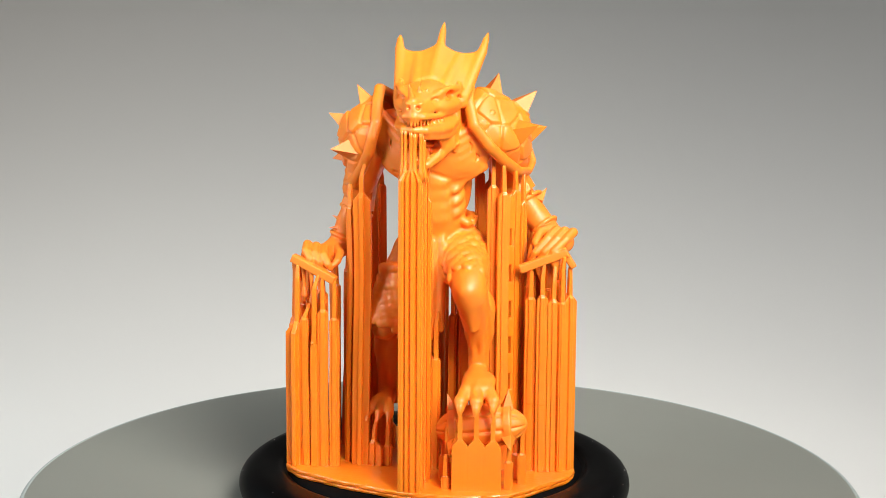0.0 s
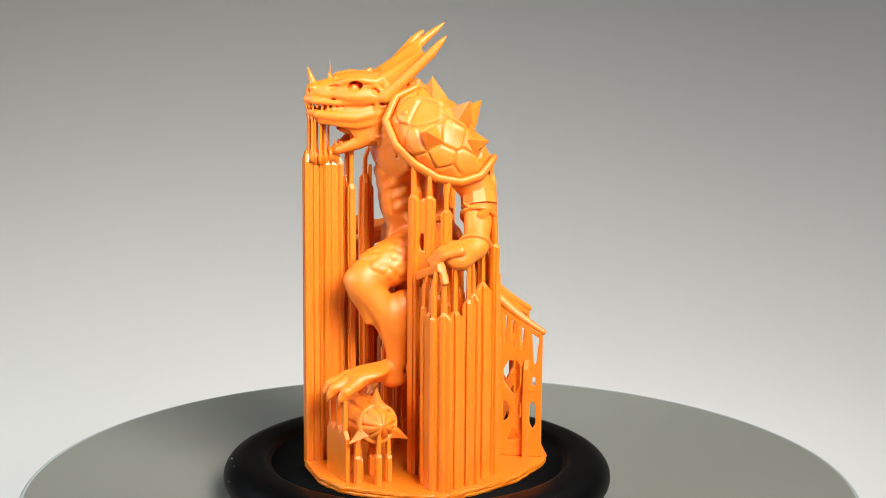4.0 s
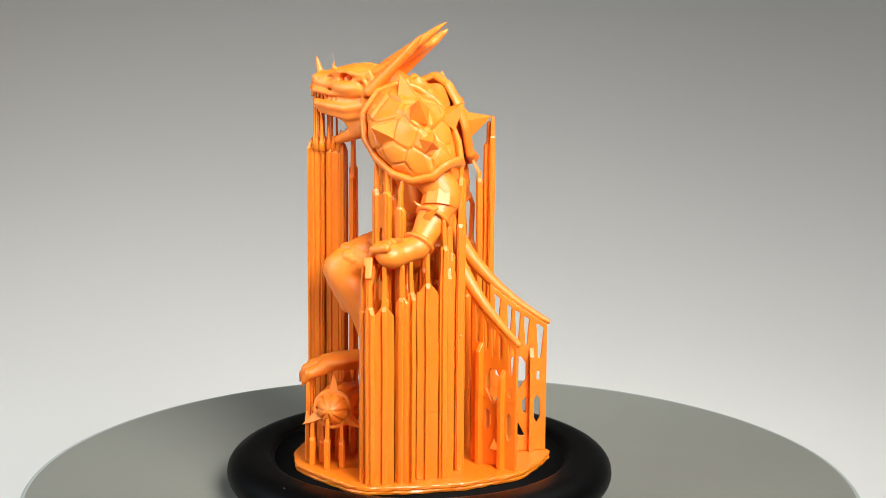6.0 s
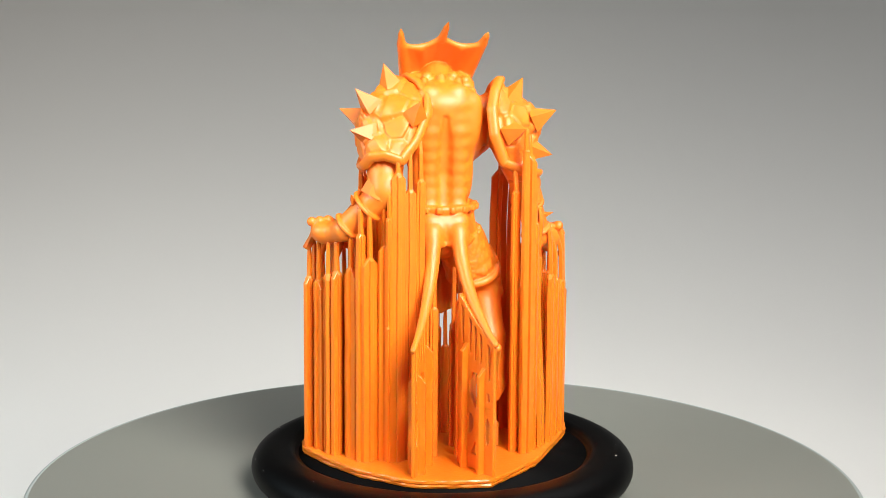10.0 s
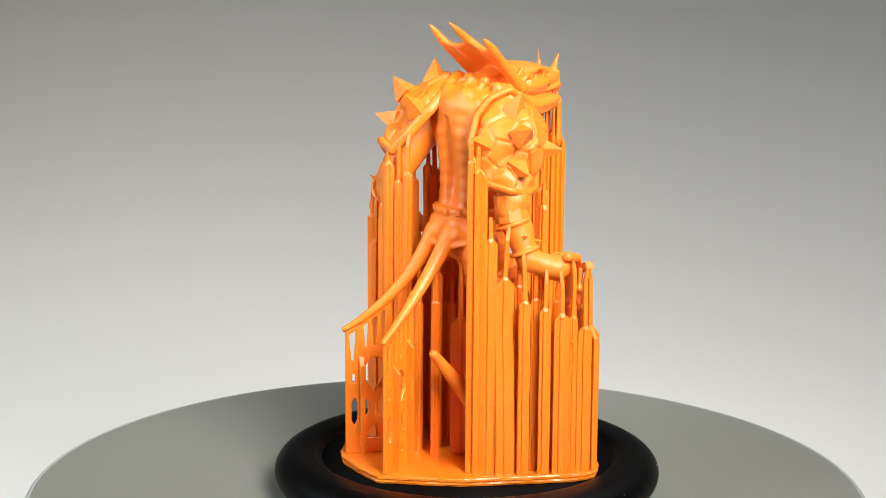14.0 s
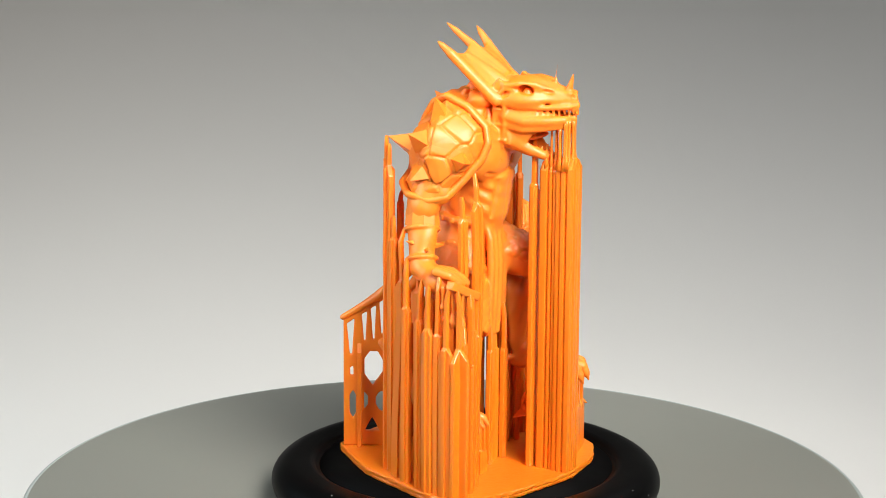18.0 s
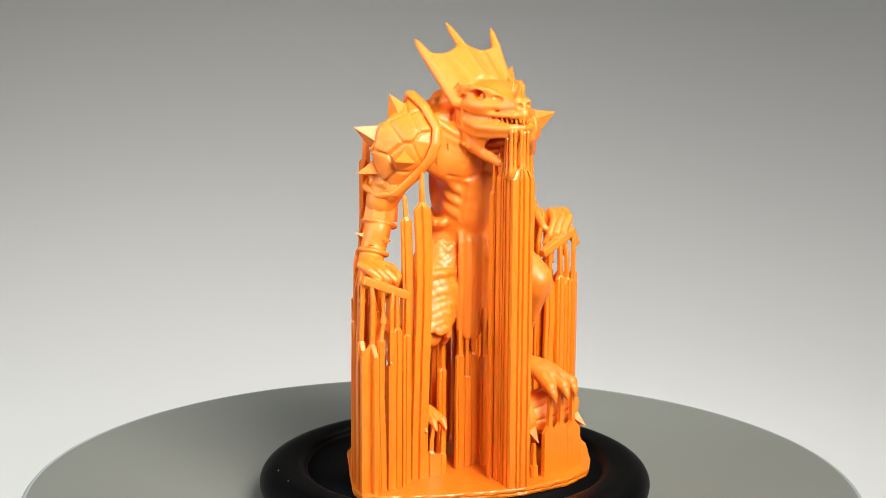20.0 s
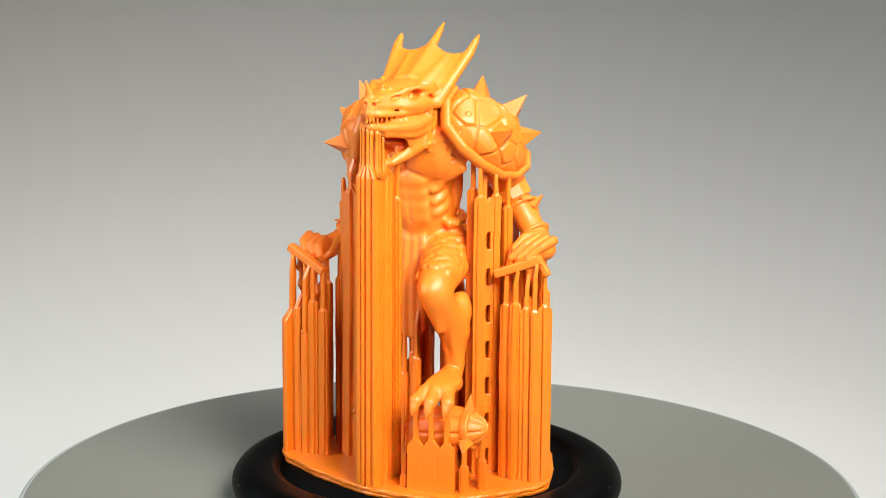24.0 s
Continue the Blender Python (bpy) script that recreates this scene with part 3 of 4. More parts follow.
def arms(c):
    # left
    c.limb((8.6, -2.2, 48.5), (9.4, 2.4, 41.6), 3.2, 2.5, 0.8)
    c.egg((9.3, 2.9, 40.8), (2.0, 2.1, 2.1), 0.6)
    c.limb((9.6, 2.8, 40.4), (15.2, 0.6, 34.6), 2.2, 1.75, 0.6)
    c.limb((15.2, 0.6, 34.6), (17.4, -2.2, 33.4), 1.6, 1.6, 0.5)
    c.egg((9.6, -0.6, 44.6), (1.7, 1.9, 3.0), 0.5, (24, 0, 0))
    c.egg((12.2, 1.0, 38.3), (2.6, 1.3, 1.5), 0.5, (0, 44, -20))
    c.limb((9.0, 3.8, 42.6), (10.8, 3.9, 39.6), 0.8, 0.6, 0.4)
    c.ring((11.9, 1.9, 38.3), (0.68, -0.27, -0.68), 2.45, 0.34, 0.2)
    c.ring((14.7, 0.7, 35.1), (0.68, -0.27, -0.68), 2.1, 0.32, 0.2)
    c.egg((17.9, -2.6, 33.8), (1.9, 2.1, 1.7), 0.5, (0, 20, 0))
    for i in range(3):                                                  # fingers lie slantwise over the stick
        q = i * 1.35
        c.path([(19.6 - q * 0.9, -2.6, 35.2 + 0.1 * i), (19.0 - q * 1.0, -4.7, 34.6), (17.4 - q, -5.9, 33.0 - 0.15 * i), (16.6 - q, -5.6, 31.9 - 0.2 * i)], [0.72, 0.64, 0.55, 0.32], 0.1)
    c.path([(16.0, -0.8, 35.2), (14.8, -2.6, 35.0), (14.4, -4.6, 33.8), (15.2, -5.8, 32.8)], [0.72, 0.66, 0.55, 0.3], 0.12)
    c.slab((16.0, -6.2, 31.6), (3.7, 0.6, 0.62), (0, -21, 13), 0.1, 0.08)
    c.slab((19.4, -5.2, 31.9), (0.5, 0.5, 1.6), (0, -32, 13), 0.08, 0.08)
    c.limb((15.0, -5.6, 30.8), (15.6, -5.6, 28.2), 0.6, 0.12, 0.2)
    c.limb((17.4, -5.4, 31.6), (18.0, -5.4, 28.6), 0.8, 0.12, 0.2)
    # right
    c.limb((-10.0, -4.6, 47.0), (-12.6, -2.9, 40.2), 3.0, 2.3, 0.8)
    c.egg((-12.4, -2.2, 38.8), (1.9, 2.0, 2.0), 0.6)
    c.limb((-12.4, -2.3, 38.8), (-15.0, -3.9, 31.8), 2.1, 1.75, 0.6)
    c.limb((-15.0, -3.9, 31.8), (-16.9, -7.6, 30.2), 1.7, 1.7, 0.5)
    c.egg((-11.8, -5.2, 43.2), (1.6, 1.7, 2.8), 0.5, (-14, 18, 0))
    c.egg((-13.8, -3.9, 35.6), (1.6, 1.4, 2.4), 0.5, (12, 18, 0))
    c.limb((-13.2, -1.4, 41.0), (-13.7, -1.8, 38.4), 0.8, 0.6, 0.4)
    c.ring((-12.9, -2.7, 36.8), (-0.34, -0.2, -0.92), 2.35, 0.34, 0.2)
    c.ring((-14.5, -3.6, 32.9), (-0.34, -0.2, -0.92), 2.05, 0.32, 0.2)
    c.egg((-17.0, -7.6, 30.7), (2.0, 2.3, 1.7), 0.5, (0, -18, 0))
    for i in range(3):
        q = i * 1.35
        c.path([(-18.9 + q * 0.95, -8.0, 32.4 - 0.2 * i), (-18.6 + q, -10.0, 31.9 - 0.25 * i), (-17.6 + q * 0.95, -10.9, 30.9 - 0.3 * i), (-17.0 + q * 0.9, -10.4, 30.0 - 0.3 * i)], [0.72, 0.64, 0.55, 0.32], 0.1)
    c.path([(-15.2, -5.8, 31.8), (-14.0, -8.0, 31.4), (-13.9, -9.8, 30.6), (-14.8, -10.8, 29.6)], [0.72, 0.66, 0.55, 0.3], 0.12)
    c.slab((-17.0, -11.4, 29.6), (3.7, 0.6, 0.62), (0, 23, -8), 0.1, 0.08)
    for x, y, z, n in ((-18.8, -10.6, 30.0, 5.4), (-17.4, -11.4, 29.4, 5.6), (-15.8, -11.0, 28.8, 5.0), (-19.8, -9.6, 30.4, 3.2)):   # sagging threads of resin
        c.path([(x, y, z), (x + 0.1, y, z - n * 0.6), (x + 0.15, y, z - n * 0.85), (x + 0.1, y, z - n)], [0.36, 0.24, 0.55, 0.2], 0.2)


LEFT_SPIKES = ((8.7, -4.3, 58.4), (13.5, 0.1, 55.4), (15.0, -6.5, 51.4), (14.6, 2.6, 49.7), (4.4, 4.2, 54.0))
RIGHT_SPIKES = ((-12.3, -4.4, 55.9), (-17.1, -2.6, 51.2), (-16.6, -2.6, 44.4), (-14.8, -10.3, 47.2), (-11.3, 3.7, 49.5))


LEFT_RIM = [(4.6, -6.0, 56.0), (5.0, -8.8, 54.8), (6.2, -10.6, 51.6), (8.4, -9.6, 48.4), (10.2, -7.2, 45.9), (11.5, -4.2, 44.0), (12.3, -1.0, 43.4), (12.3, 2.0, 44.2),
            (11.4, 3.6, 45.7), (9.6, 4.5, 46.0), (7.2, 4.5, 45.1), (4.6, 3.2, 48.0), (2.7, 0.9, 51.5), (2.4, -1.4, 53.7), (3.4, -3.8, 55.4)]
RIGHT_RIM = [(-8.6, -4.6, 55.6), (-8.2, -7.6, 54.2), (-7.7, -10.3, 51.4), (-8.2, -10.9, 49.2), (-8.9, -10.2, 46.8), (-10.5, -8.2, 44.0), (-12.2, -6.4, 41.6), (-13.6, -4.0, 41.0),
             (-14.0, -1.2, 41.8), (-11.4, 0.9, 42.6), (-8.5, 1.0, 43.9), (-6.9, 0.8, 48.2), (-6.7, -0.4, 51.9), (-7.5, -2.2, 54.4)]


def pauldron(rim, axis, rise, tips, seed, times):
    """A shoulder plate: cracked plates on a dome inside a proud round rim, with faceted spikes."""
    loop = [Vector(p) for p in smooth_loop(rim, times)]
    mid = sum(loop, Vector()) / len(loop)
    axis = Vector(axis).normalized()
    # even spacing round the rim
    dense, n = [], 220
    lens = [0.0]
    for a, b in zip(loop, loop[1:] + loop[:1]):
        lens.append(lens[-1] + (b - a).length)
    k = 0
    for i in range(n):
        t = lens[-1] * i / n
        while lens[k + 1] < t:
            k += 1
        dense.append(loop[k].lerp(loop[(k + 1) % len(loop)], (t - lens[k]) / (lens[k + 1] - lens[k])))
    rings = 44
    P = np.zeros((rings + 1, n, 3))
    R, A, M = np.array(dense), np.array(axis * rise), np.array(mid)
    for j in range(rings + 1):
        f = j / rings * math.pi / 2
        P[j] = M + (R - M) * 0.92 * math.cos(f) ** 0.85 + A * math.sin(f) ** 0.9
    flat = P.reshape(-1, 3)
    # the dome swells to meet the foot of each spike
    deep, feet, ways = mid - axis * 2.5, [], []
    for tip in tips:
        d = (Vector(tip) - deep).normalized()
        ways.append(d)
        feet.append(np.array(Vector(tip) - d * 3.0))
    g = flat - M
    far = np.linalg.norm(g, axis=1)
    unit = g / far[:, None]
    level = np.repeat(np.arange(rings + 1) / rings, n)
    add, tot = np.zeros(len(flat)), np.full(len(flat), 0.35)
    for q in feet:
        e = q - M
        r = np.linalg.norm(e)
        cosine = unit @ (e / r)
        w = np.exp(-(np.arccos(np.clip(cosine, -1, 1)) / 0.45) ** 2)
        add += w * (r / far[np.argmax(cosine)] - 1)
        tot += w
    flat = M + g * (1 + add / tot * np.clip((level - 0.05) / 0.25, 0, 1))[:, None]
    # plates: one seed at each spike, the rest spread evenly
    rnd, seeds = random.Random(seed), [tuple(q) for q in feet]
    for _ in range(900):
        q = flat[rnd.randrange(len(flat))]
        if all(sum((q[i] - w[i]) ** 2 for i in range(3)) > 2.9 ** 2 for w in seeds):
            seeds.append(tuple(q))
    S = np.array(seeds)
    N = (S - M) + A * 0.55
    N += np.array([[rnd.uniform(-0.4, 0.4) for _ in range(3)] for _ in seeds])
    N /= np.linalg.norm(N, axis=1)[:, None]
    D = np.linalg.norm(flat[:, None] - S[None], axis=2)
    order = np.argsort(D, axis=1)
    i1 = order[:, 0]
    gap = np.take_along_axis(D, order[:, 1:2], 1)[:, 0] - D[np.arange(len(flat)), i1]
    off = ((flat - S[i1]) * N[i1]).sum(1)
    keep = np.clip((level - 0.06) / 0.10, 0, 1)
    out = (flat - M) / np.linalg.norm(flat - M, axis=1)[:, None]
    groove = np.exp(-(gap / 0.34) ** 2) * 0.32
    lift = np.array([rnd.uniform(-0.12, 0.22) for _ in seeds])[i1]
    skin = flat - N[i1] * (off * 0.24 * keep)[:, None] + out * ((lift - groove) * keep)[:, None]
    skin[rings * n:] = skin[rings * n:].mean(0)
    inner = M + (flat - M) * 0.86 - np.array(axis) * 0.3
    verts, faces = [], []
    for grid, flip in ((skin, False), (inner, True)):
        o = len(verts)
        verts += grid.tolist()
        for j in range(rings):
            for i in range(n):
                q = (o + j * n + i, o + j * n + (i + 1) % n, o + (j + 1) * n + (i + 1) % n, o + (j + 1) * n + i)
                faces.append(q[::-1] if flip else q)
    # the rim: a rounded band
    o, m = len(verts), 10
    for i in range(n):
        p = R[i]
        along = Vector(R[(i + 1) % n] - R[i - 1]).normalized()
        e = (Vector(p) - mid)
        e = (e - along * e.dot(along)).normalized()
        w = along.cross(e)
        if w.dot(axis) < 0:
            w = -w
        for q in range(m):
            g = 2 * math.pi * q / m
            verts.append(tuple(Vector(p) + e * (0.55 * math.cos(g)) + w * (0.85 * math.sin(g) + 0.2)))
    for i in range(n):
        for q in range(m):
            faces.append((o + i * m + q, o + i * m + (q + 1) % m, o + (i + 1) % n * m + (q + 1) % m, o + (i + 1) % n * m + q))
    spikes = [pyramid(tip, Vector(q) - d * 0.3, 1.75) for tip, q, d in zip(tips, feet, ways)]
    return (verts, faces), spikes


def smooth_loop(pts, times=3):
    """Round a closed loop by cutting its corners."""
    pts = [Vector(p) for p in pts]
    for _ in range(times):
        out = []
        for a, b in zip(pts, pts[1:] + pts[:1]):
            out += [a.lerp(b, 0.25), a.lerp(b, 0.75)]
        pts = out
    return [tuple(p) for p in pts]


clay = Clay((-22.4, -22.8, 3.6), (22.4, 17.0, 66.0), 0.17)


def figure(parent):
    c = clay
    torso(c)
    legs(c)
    bands = ball(c)
    arms(c)
    for rim in (LEFT_RIM, RIGHT_RIM):
        c.path(smooth_loop(rim, 2), 0.4, 0.2, closed=True)
    head(c)
    verts, quads = c.skin()
    verts, quads = verts.tolist(), quads.tolist()
    smooth = [True] * len(quads)
    extra = []
    for dome, spikes in (pauldron(LEFT_RIM, (0.75, 0.0, 0.66), 4.3, LEFT_SPIKES, 2, 0), pauldron(RIGHT_RIM, (-0.93, -0.12, 0.33), 4.6, RIGHT_SPIKES, 4, 0)):
        o = len(verts)
        verts += [list(v) for v in dome[0]]
        quads += [tuple(i + o for i in f) for f in dome[1]]
        smooth += [True] * len(dome[1])
        extra += spikes
    extra.append(pyramid((0.5, -17.5, 59.9), (0.2, -17.3, 57.8), 0.09))      # a stray hair of resin
    extra.append(cuff((8.9, 2.2, 43.0), (10.6, 2.3, 39.6), 2.3, 2.65, 9))
    extra.append(cuff((-12.0, -2.3, 41.2), (-12.8, -2.7, 37.3), 2.2, 2.55, 9))
    for p, ax, u, w, r in bands:
        for q in (1.571, 3.665, 5.760):
            d = u * math.cos(q) + w * math.sin(q)
            out = ax if p.x > 8 else -ax
            extra.append(pyramid(p + d * (r + 2.7) + out * 0.5, p + d * (r + 0.1), 1.05))
    for f, d in (((14.0, 2.3, 39.3), (0.3, 0.7, 0.6)), ((12.6, 0.6, 39.6), (0.2, -0.8, 0.7)), ((-15.2, -2.7, 35.2), (-0.9, 0.3, 0.3)), ((-13.6, -4.9, 34.8), (0.3, -1, 0.1)), ((-14.9, -4.4, 34.4), (-0.8, -0.6, 0.1))):
        f, d = Vector(f), Vector(d).normalized()
        extra.append(pyramid(f + d * 1.8, f - d * 0.4, 0.7))
    for vs, fs in extra:
        o = len(verts)
        verts += vs
        quads += [tuple(i + o for i in f) for f in fs]
        smooth += [False] * len(fs)
    ob = finish("figure", (np.array(verts) * U).tolist(), quads, RESIN, parent, "horned twin-tailed lizard monster figure with spiked shoulder plates")
    ob.data.polygons.foreach_set("use_smooth", smooth)
    return ob


miniature = new("resin_print")
tagged(miniature, "orange resin lizard monster print with support columns on a raft", "figurine")
figure(miniature)


# ---- raft and supports ----
def raft(parent):
    """The base sheet: its edge is wavy and slightly lifted."""
    key = [(-21.2, -12.2), (-18.6, -14.9), (-11.2, -18.3), (-3.9, -20.5), (0, -21.4), (5.0, -21.2), (8.5, -20.9), (13.4, -18.8), (16.4, -15.0), (20.6, -7.8), (20.9, -5.0), (18.2, 1.2),
           (14.4, 7.5), (8.4, 13.0), (6.0, 14.4), (0.5, 15.2), (-4.5, 15.4), (-8.6, 11.2), (-13.0, 6.5), (-17.6, -2.4), (-20.7, -8.6)]
    rnd, ring = random.Random(7), []
    n = len(key)
    for i in range(n):
        a, b = Vector(key[i]), Vector(key[(i + 1) % n])
        m = max(2, int((b - a).length / 0.3))
        for j in range(m):
            ring.append(a.lerp(b, j / m))
    for _ in range(2):
        ring = [(ring[i - 1] + ring[i] * 2 + ring[(i + 1) % len(ring)]) / 4 for i in range(len(ring))]
    c = Vector((0, -3))
    loops = []
    for grow, z, wob in ((-0.6, -1.38, 0.03), (-0.15, -1.25, 0.04), (0.0, -0.95, 0.03), (-0.06, -0.7, 0.05), (0.08, -0.5, 0.03), (0.1, -0.2, 0.035), (0.0, -0.02, 0.02), (-1.2, 0.0, 0.0)):
        ph = [rnd.uniform(0, 6.28) for _ in range(4)]
        loop = []
        for i, p in enumerate(ring):
            u = i * 0.3
            a = math.sin(u * 0.7 + ph[0]) + math.sin(u * 2.1 + ph[1]) + rnd.uniform(-0.6, 0.6)
            b = math.sin(u * 0.9 + ph[2]) + math.sin(u * 2.6 + ph[3])
            loop.append((p + (p - c).normalized() * (grow + wob * a), z + wob * 0.35 * b))
        loops.append(loop)
    verts, faces, k = [], [], len(ring)
    for lp in loops:
        verts += [(p.x * U, p.y * U, z * U) for p, z in lp]
    for l in range(len(loops) - 1):
        for i in range(k):
            j = (i + 1) % k
            faces.append((l * k + i, l * k + j, (l + 1) * k + j, (l + 1) * k + i))
    faces.append(tuple(range(k))[::-1])
    faces.append(tuple(range((len(loops) - 1) * k, len(loops) * k)))
    return finish("raft", verts, faces, SUPPORT_RESIN, parent, "flat raft with a rough wavy edge", smooth=False)


raft(miniature)


def column(x, y, z1, w=2.4, d=1.0, rot=0.0, tip=None, t=0.33, most=99.0, bend=(0.0, 0.0)):
    """An upright of two crossed plates with gabled tops, and a thin post up to what it carries; bend is how far its upper part sags aside."""
    hit = clay.under(x, y, z1 - 0.5, most=most)
    lx, ly, z2 = hit if hit and tip is None else (0.0, 0.0, tip or z1 + 3)
    if z2 - z1 < 0.8:
        z1 = z2 - 0.8
    turn = Matrix.Rotation(radians(rot), 2)
    dice = random.Random(int(x * 100) * 7 + int(y * 100))
    sway = [(dice.uniform(-0.07, 0.07), dice.uniform(-0.07, 0.07), dice.uniform(0, 6.28)) for _ in range(2)]
    outline = []
    for i, (a, b) in enumerate(((w / 2, t), (d / 2, t), (w / 2, t), (d / 2, t))):
        q = Matrix.Rotation(math.pi / 2 * i, 2)
        outline += [q @ Vector((a, -t)), q @ Vector((a, t)), q @ Vector((t, t))]
    bm = bmesh.new()

    def vert(p, z):
        u = min(1.0, max(0.0, z / z2))
        k = math.sin(math.pi * u ** 1.8)
        dx = sum(q[0] * math.sin(z * 0.31 * (j + 1) + q[2]) for j, q in enumerate(sway)) * u + bend[0] * k
        dy = sum(q[1] * math.cos(z * 0.27 * (j + 1) + q[2]) for j, q in enumerate(sway)) * u + bend[1] * k
        return bm.verts.new(((p[0] + dx) * U, (p[1] + dy) * U, z * U))
    loops = [[vert(turn @ p, z1 * f) for p in outline] for f in (0.0, 0.15, 0.3, 0.45, 0.6, 0.72, 0.82)]
    loops.append([vert(turn @ p, max(0.6, z1 - 1.25 * (max(abs(p.x), abs(p.y)) - t))) for p in outline])
    for a, b in zip(loops, loops[1:]):
        for i in range(12):
            bm.faces.new((a[i], a[(i + 1) % 12], b[(i + 1) % 12], b[i]))
    bm.faces.new(loops[0][::-1])
    core = [turn @ outline[i] for i in (2, 5, 8, 11)]
    rim = [loops[-1][i] for i in (2, 5, 8, 11)]
    for i in range(4):
        j = 3 * i
        bm.faces.new((loops[-1][j], loops[-1][j + 1], rim[i], rim[i - 1]))
    away = Vector((lx, ly))
    near = [vert(p * 0.92 + away * 0.12, max(z1 + 0.3, z2 - 1.8)) for p in core]
    mid = [vert(p * 0.8 + away * 0.9, z2 - 0.3) for p in core]
    top = [vert(p * 0.6 + away, z2 + 0.15) for p in core]
    for r0, r1 in ((rim, near), (near, mid), (mid, top)):
        for i in range(4):
            bm.faces.new((r0[i], r0[(i + 1) % 4], r1[(i + 1) % 4], r1[i]))
    bm.faces.new(top)
    bmesh.ops.bevel(bm, geom=[e for e in bm.edges if e.calc_length() > 0.3 * U], offset=0.07 * U, segments=1, affect="EDGES", clamp_overlap=True)
    ob = part("support_column", bm, SUPPORT_RESIN, miniature)
    ob.location = (x * U, y * U, 0)
    return ob


def columns(*rows):
    for q in rows:
        column(*q[:6], bend=q[6] if len(q) > 6 else (0.0, 0.0))


# each upright: place, height of its gable, its two widths and its heading
# under the left arm
columns((19.7, -5.0, 26.4, 2.2, 1.3, 44), (18.5, -3.2, 26.3, 2.8, 1.5, 108), (17.4, -0.9, 27.6, 1.9, 1.3, 80), (16.2, 0.0, 28.2, 2.2, 1.4, 45), (14.3, 1.9, 29.2, 3.1, 1.6, 112),
        (13.2, 3.9, 34.6, 1.5, 1.2, 40), (11.9, 4.2, 31.0, 2.5, 1.3, 30), (9.6, 3.8, 32.8, 2.1, 1.3, 20), (9.3, 3.0, 37.2, 1.2, 1.0, 0),
        (14.3, -6.6, 26.2, 1.7, 1.1, 5), (16.0, -6.9, 26.6, 1.6, 1.1, 15), (17.6, -6.4, 26.0, 1.9, 1.2, 30), (18.8, -6.3, 25.6, 1.1, 1.0, 40),
        (16.2, -3.9, 27.0, 1.4, 1.1, 50), (13.2, -1.5, 28.5, 1.6, 1.2, 40), (12.6, 0.7, 31.0, 1.5, 1.2, 30), (13.6, -4.6, 27.5, 1.3, 1.0, 0))
# under the left shoulder plate
columns((7.8, 4.8, 43.6, 2.2, 1.4, 15), (5.9, 4.2, 41.0, 1.7, 1.2, 10), (4.4, 3.8, 42.4, 1.5, 1.1, 20), (9.0, 5.0, 37.0, 1.2, 1.0, 30),
        (8.5, -6.4, 42.4, 1.7, 1.1, 20), (10.2, -7.3, 41.6, 1.8, 1.1, 30), (11.5, -5.2, 41.6, 1.6, 1.1, 55), (12.2, -2.9, 39.6, 1.6, 1.1, 70), (9.6, -5.0, 40.6, 1.2, 1.0, 40))
# under the right arm
columns((-14.9, -0.1, 29.5, 2.8, 1.3, 70, (0.9, -0.2)), (-16.5, -2.1, 26.2, 1.7, 1.2, 70), (-17.8, -4.9, 25.0, 1.7, 1.3, 60), (-19.2, -6.9, 24.2, 2.3, 1.3, 60), (-19.6, -8.7, 23.6, 1.3, 1.0, 80),
        (-20.2, -10.3, 22.0, 2.3, 1.2, 75), (-19.4, -12.0, 21.8, 3.5, 3.1, -8), (-18.0, -12.3, 22.4, 1.2, 1.0, 0, (-0.3, 0.2)), (-16.7, -12.5, 18.6, 1.0, 0.8, 0), (-15.5, -12.1, 23.8, 1.6, 1.2, 10),
        (-13.8, -11.9, 22.6, 1.5, 1.1, 10), (-16.6, -8.0, 25.5, 1.4, 1.1, 40), (-15.4, -5.0, 26.0, 1.4, 1.1, 60), (-14.2, -2.8, 28.0, 1.4, 1.1, 70), (-18.0, -9.8, 25.0, 1.3, 1.1, 30))
# under the right shoulder plate
columns((-10.4, -9.9, 41.0, 2.6, 1.7, 0, (0.5, -0.3)), (-12.3, -8.7, 38.8, 1.6, 1.2, -16, (0.5, -0.2)),
        (-12.0, 3.1, 45.4, 2.8, 1.6, 40), (-13.2, 1.7, 35.2, 2.0, 1.2, 60), (-10.2, 2.2, 40.0, 1.3, 1.0, 20))
column(-11.3, 3.8, 46.4, 0.9, 0.9, 20, tip=49.4)


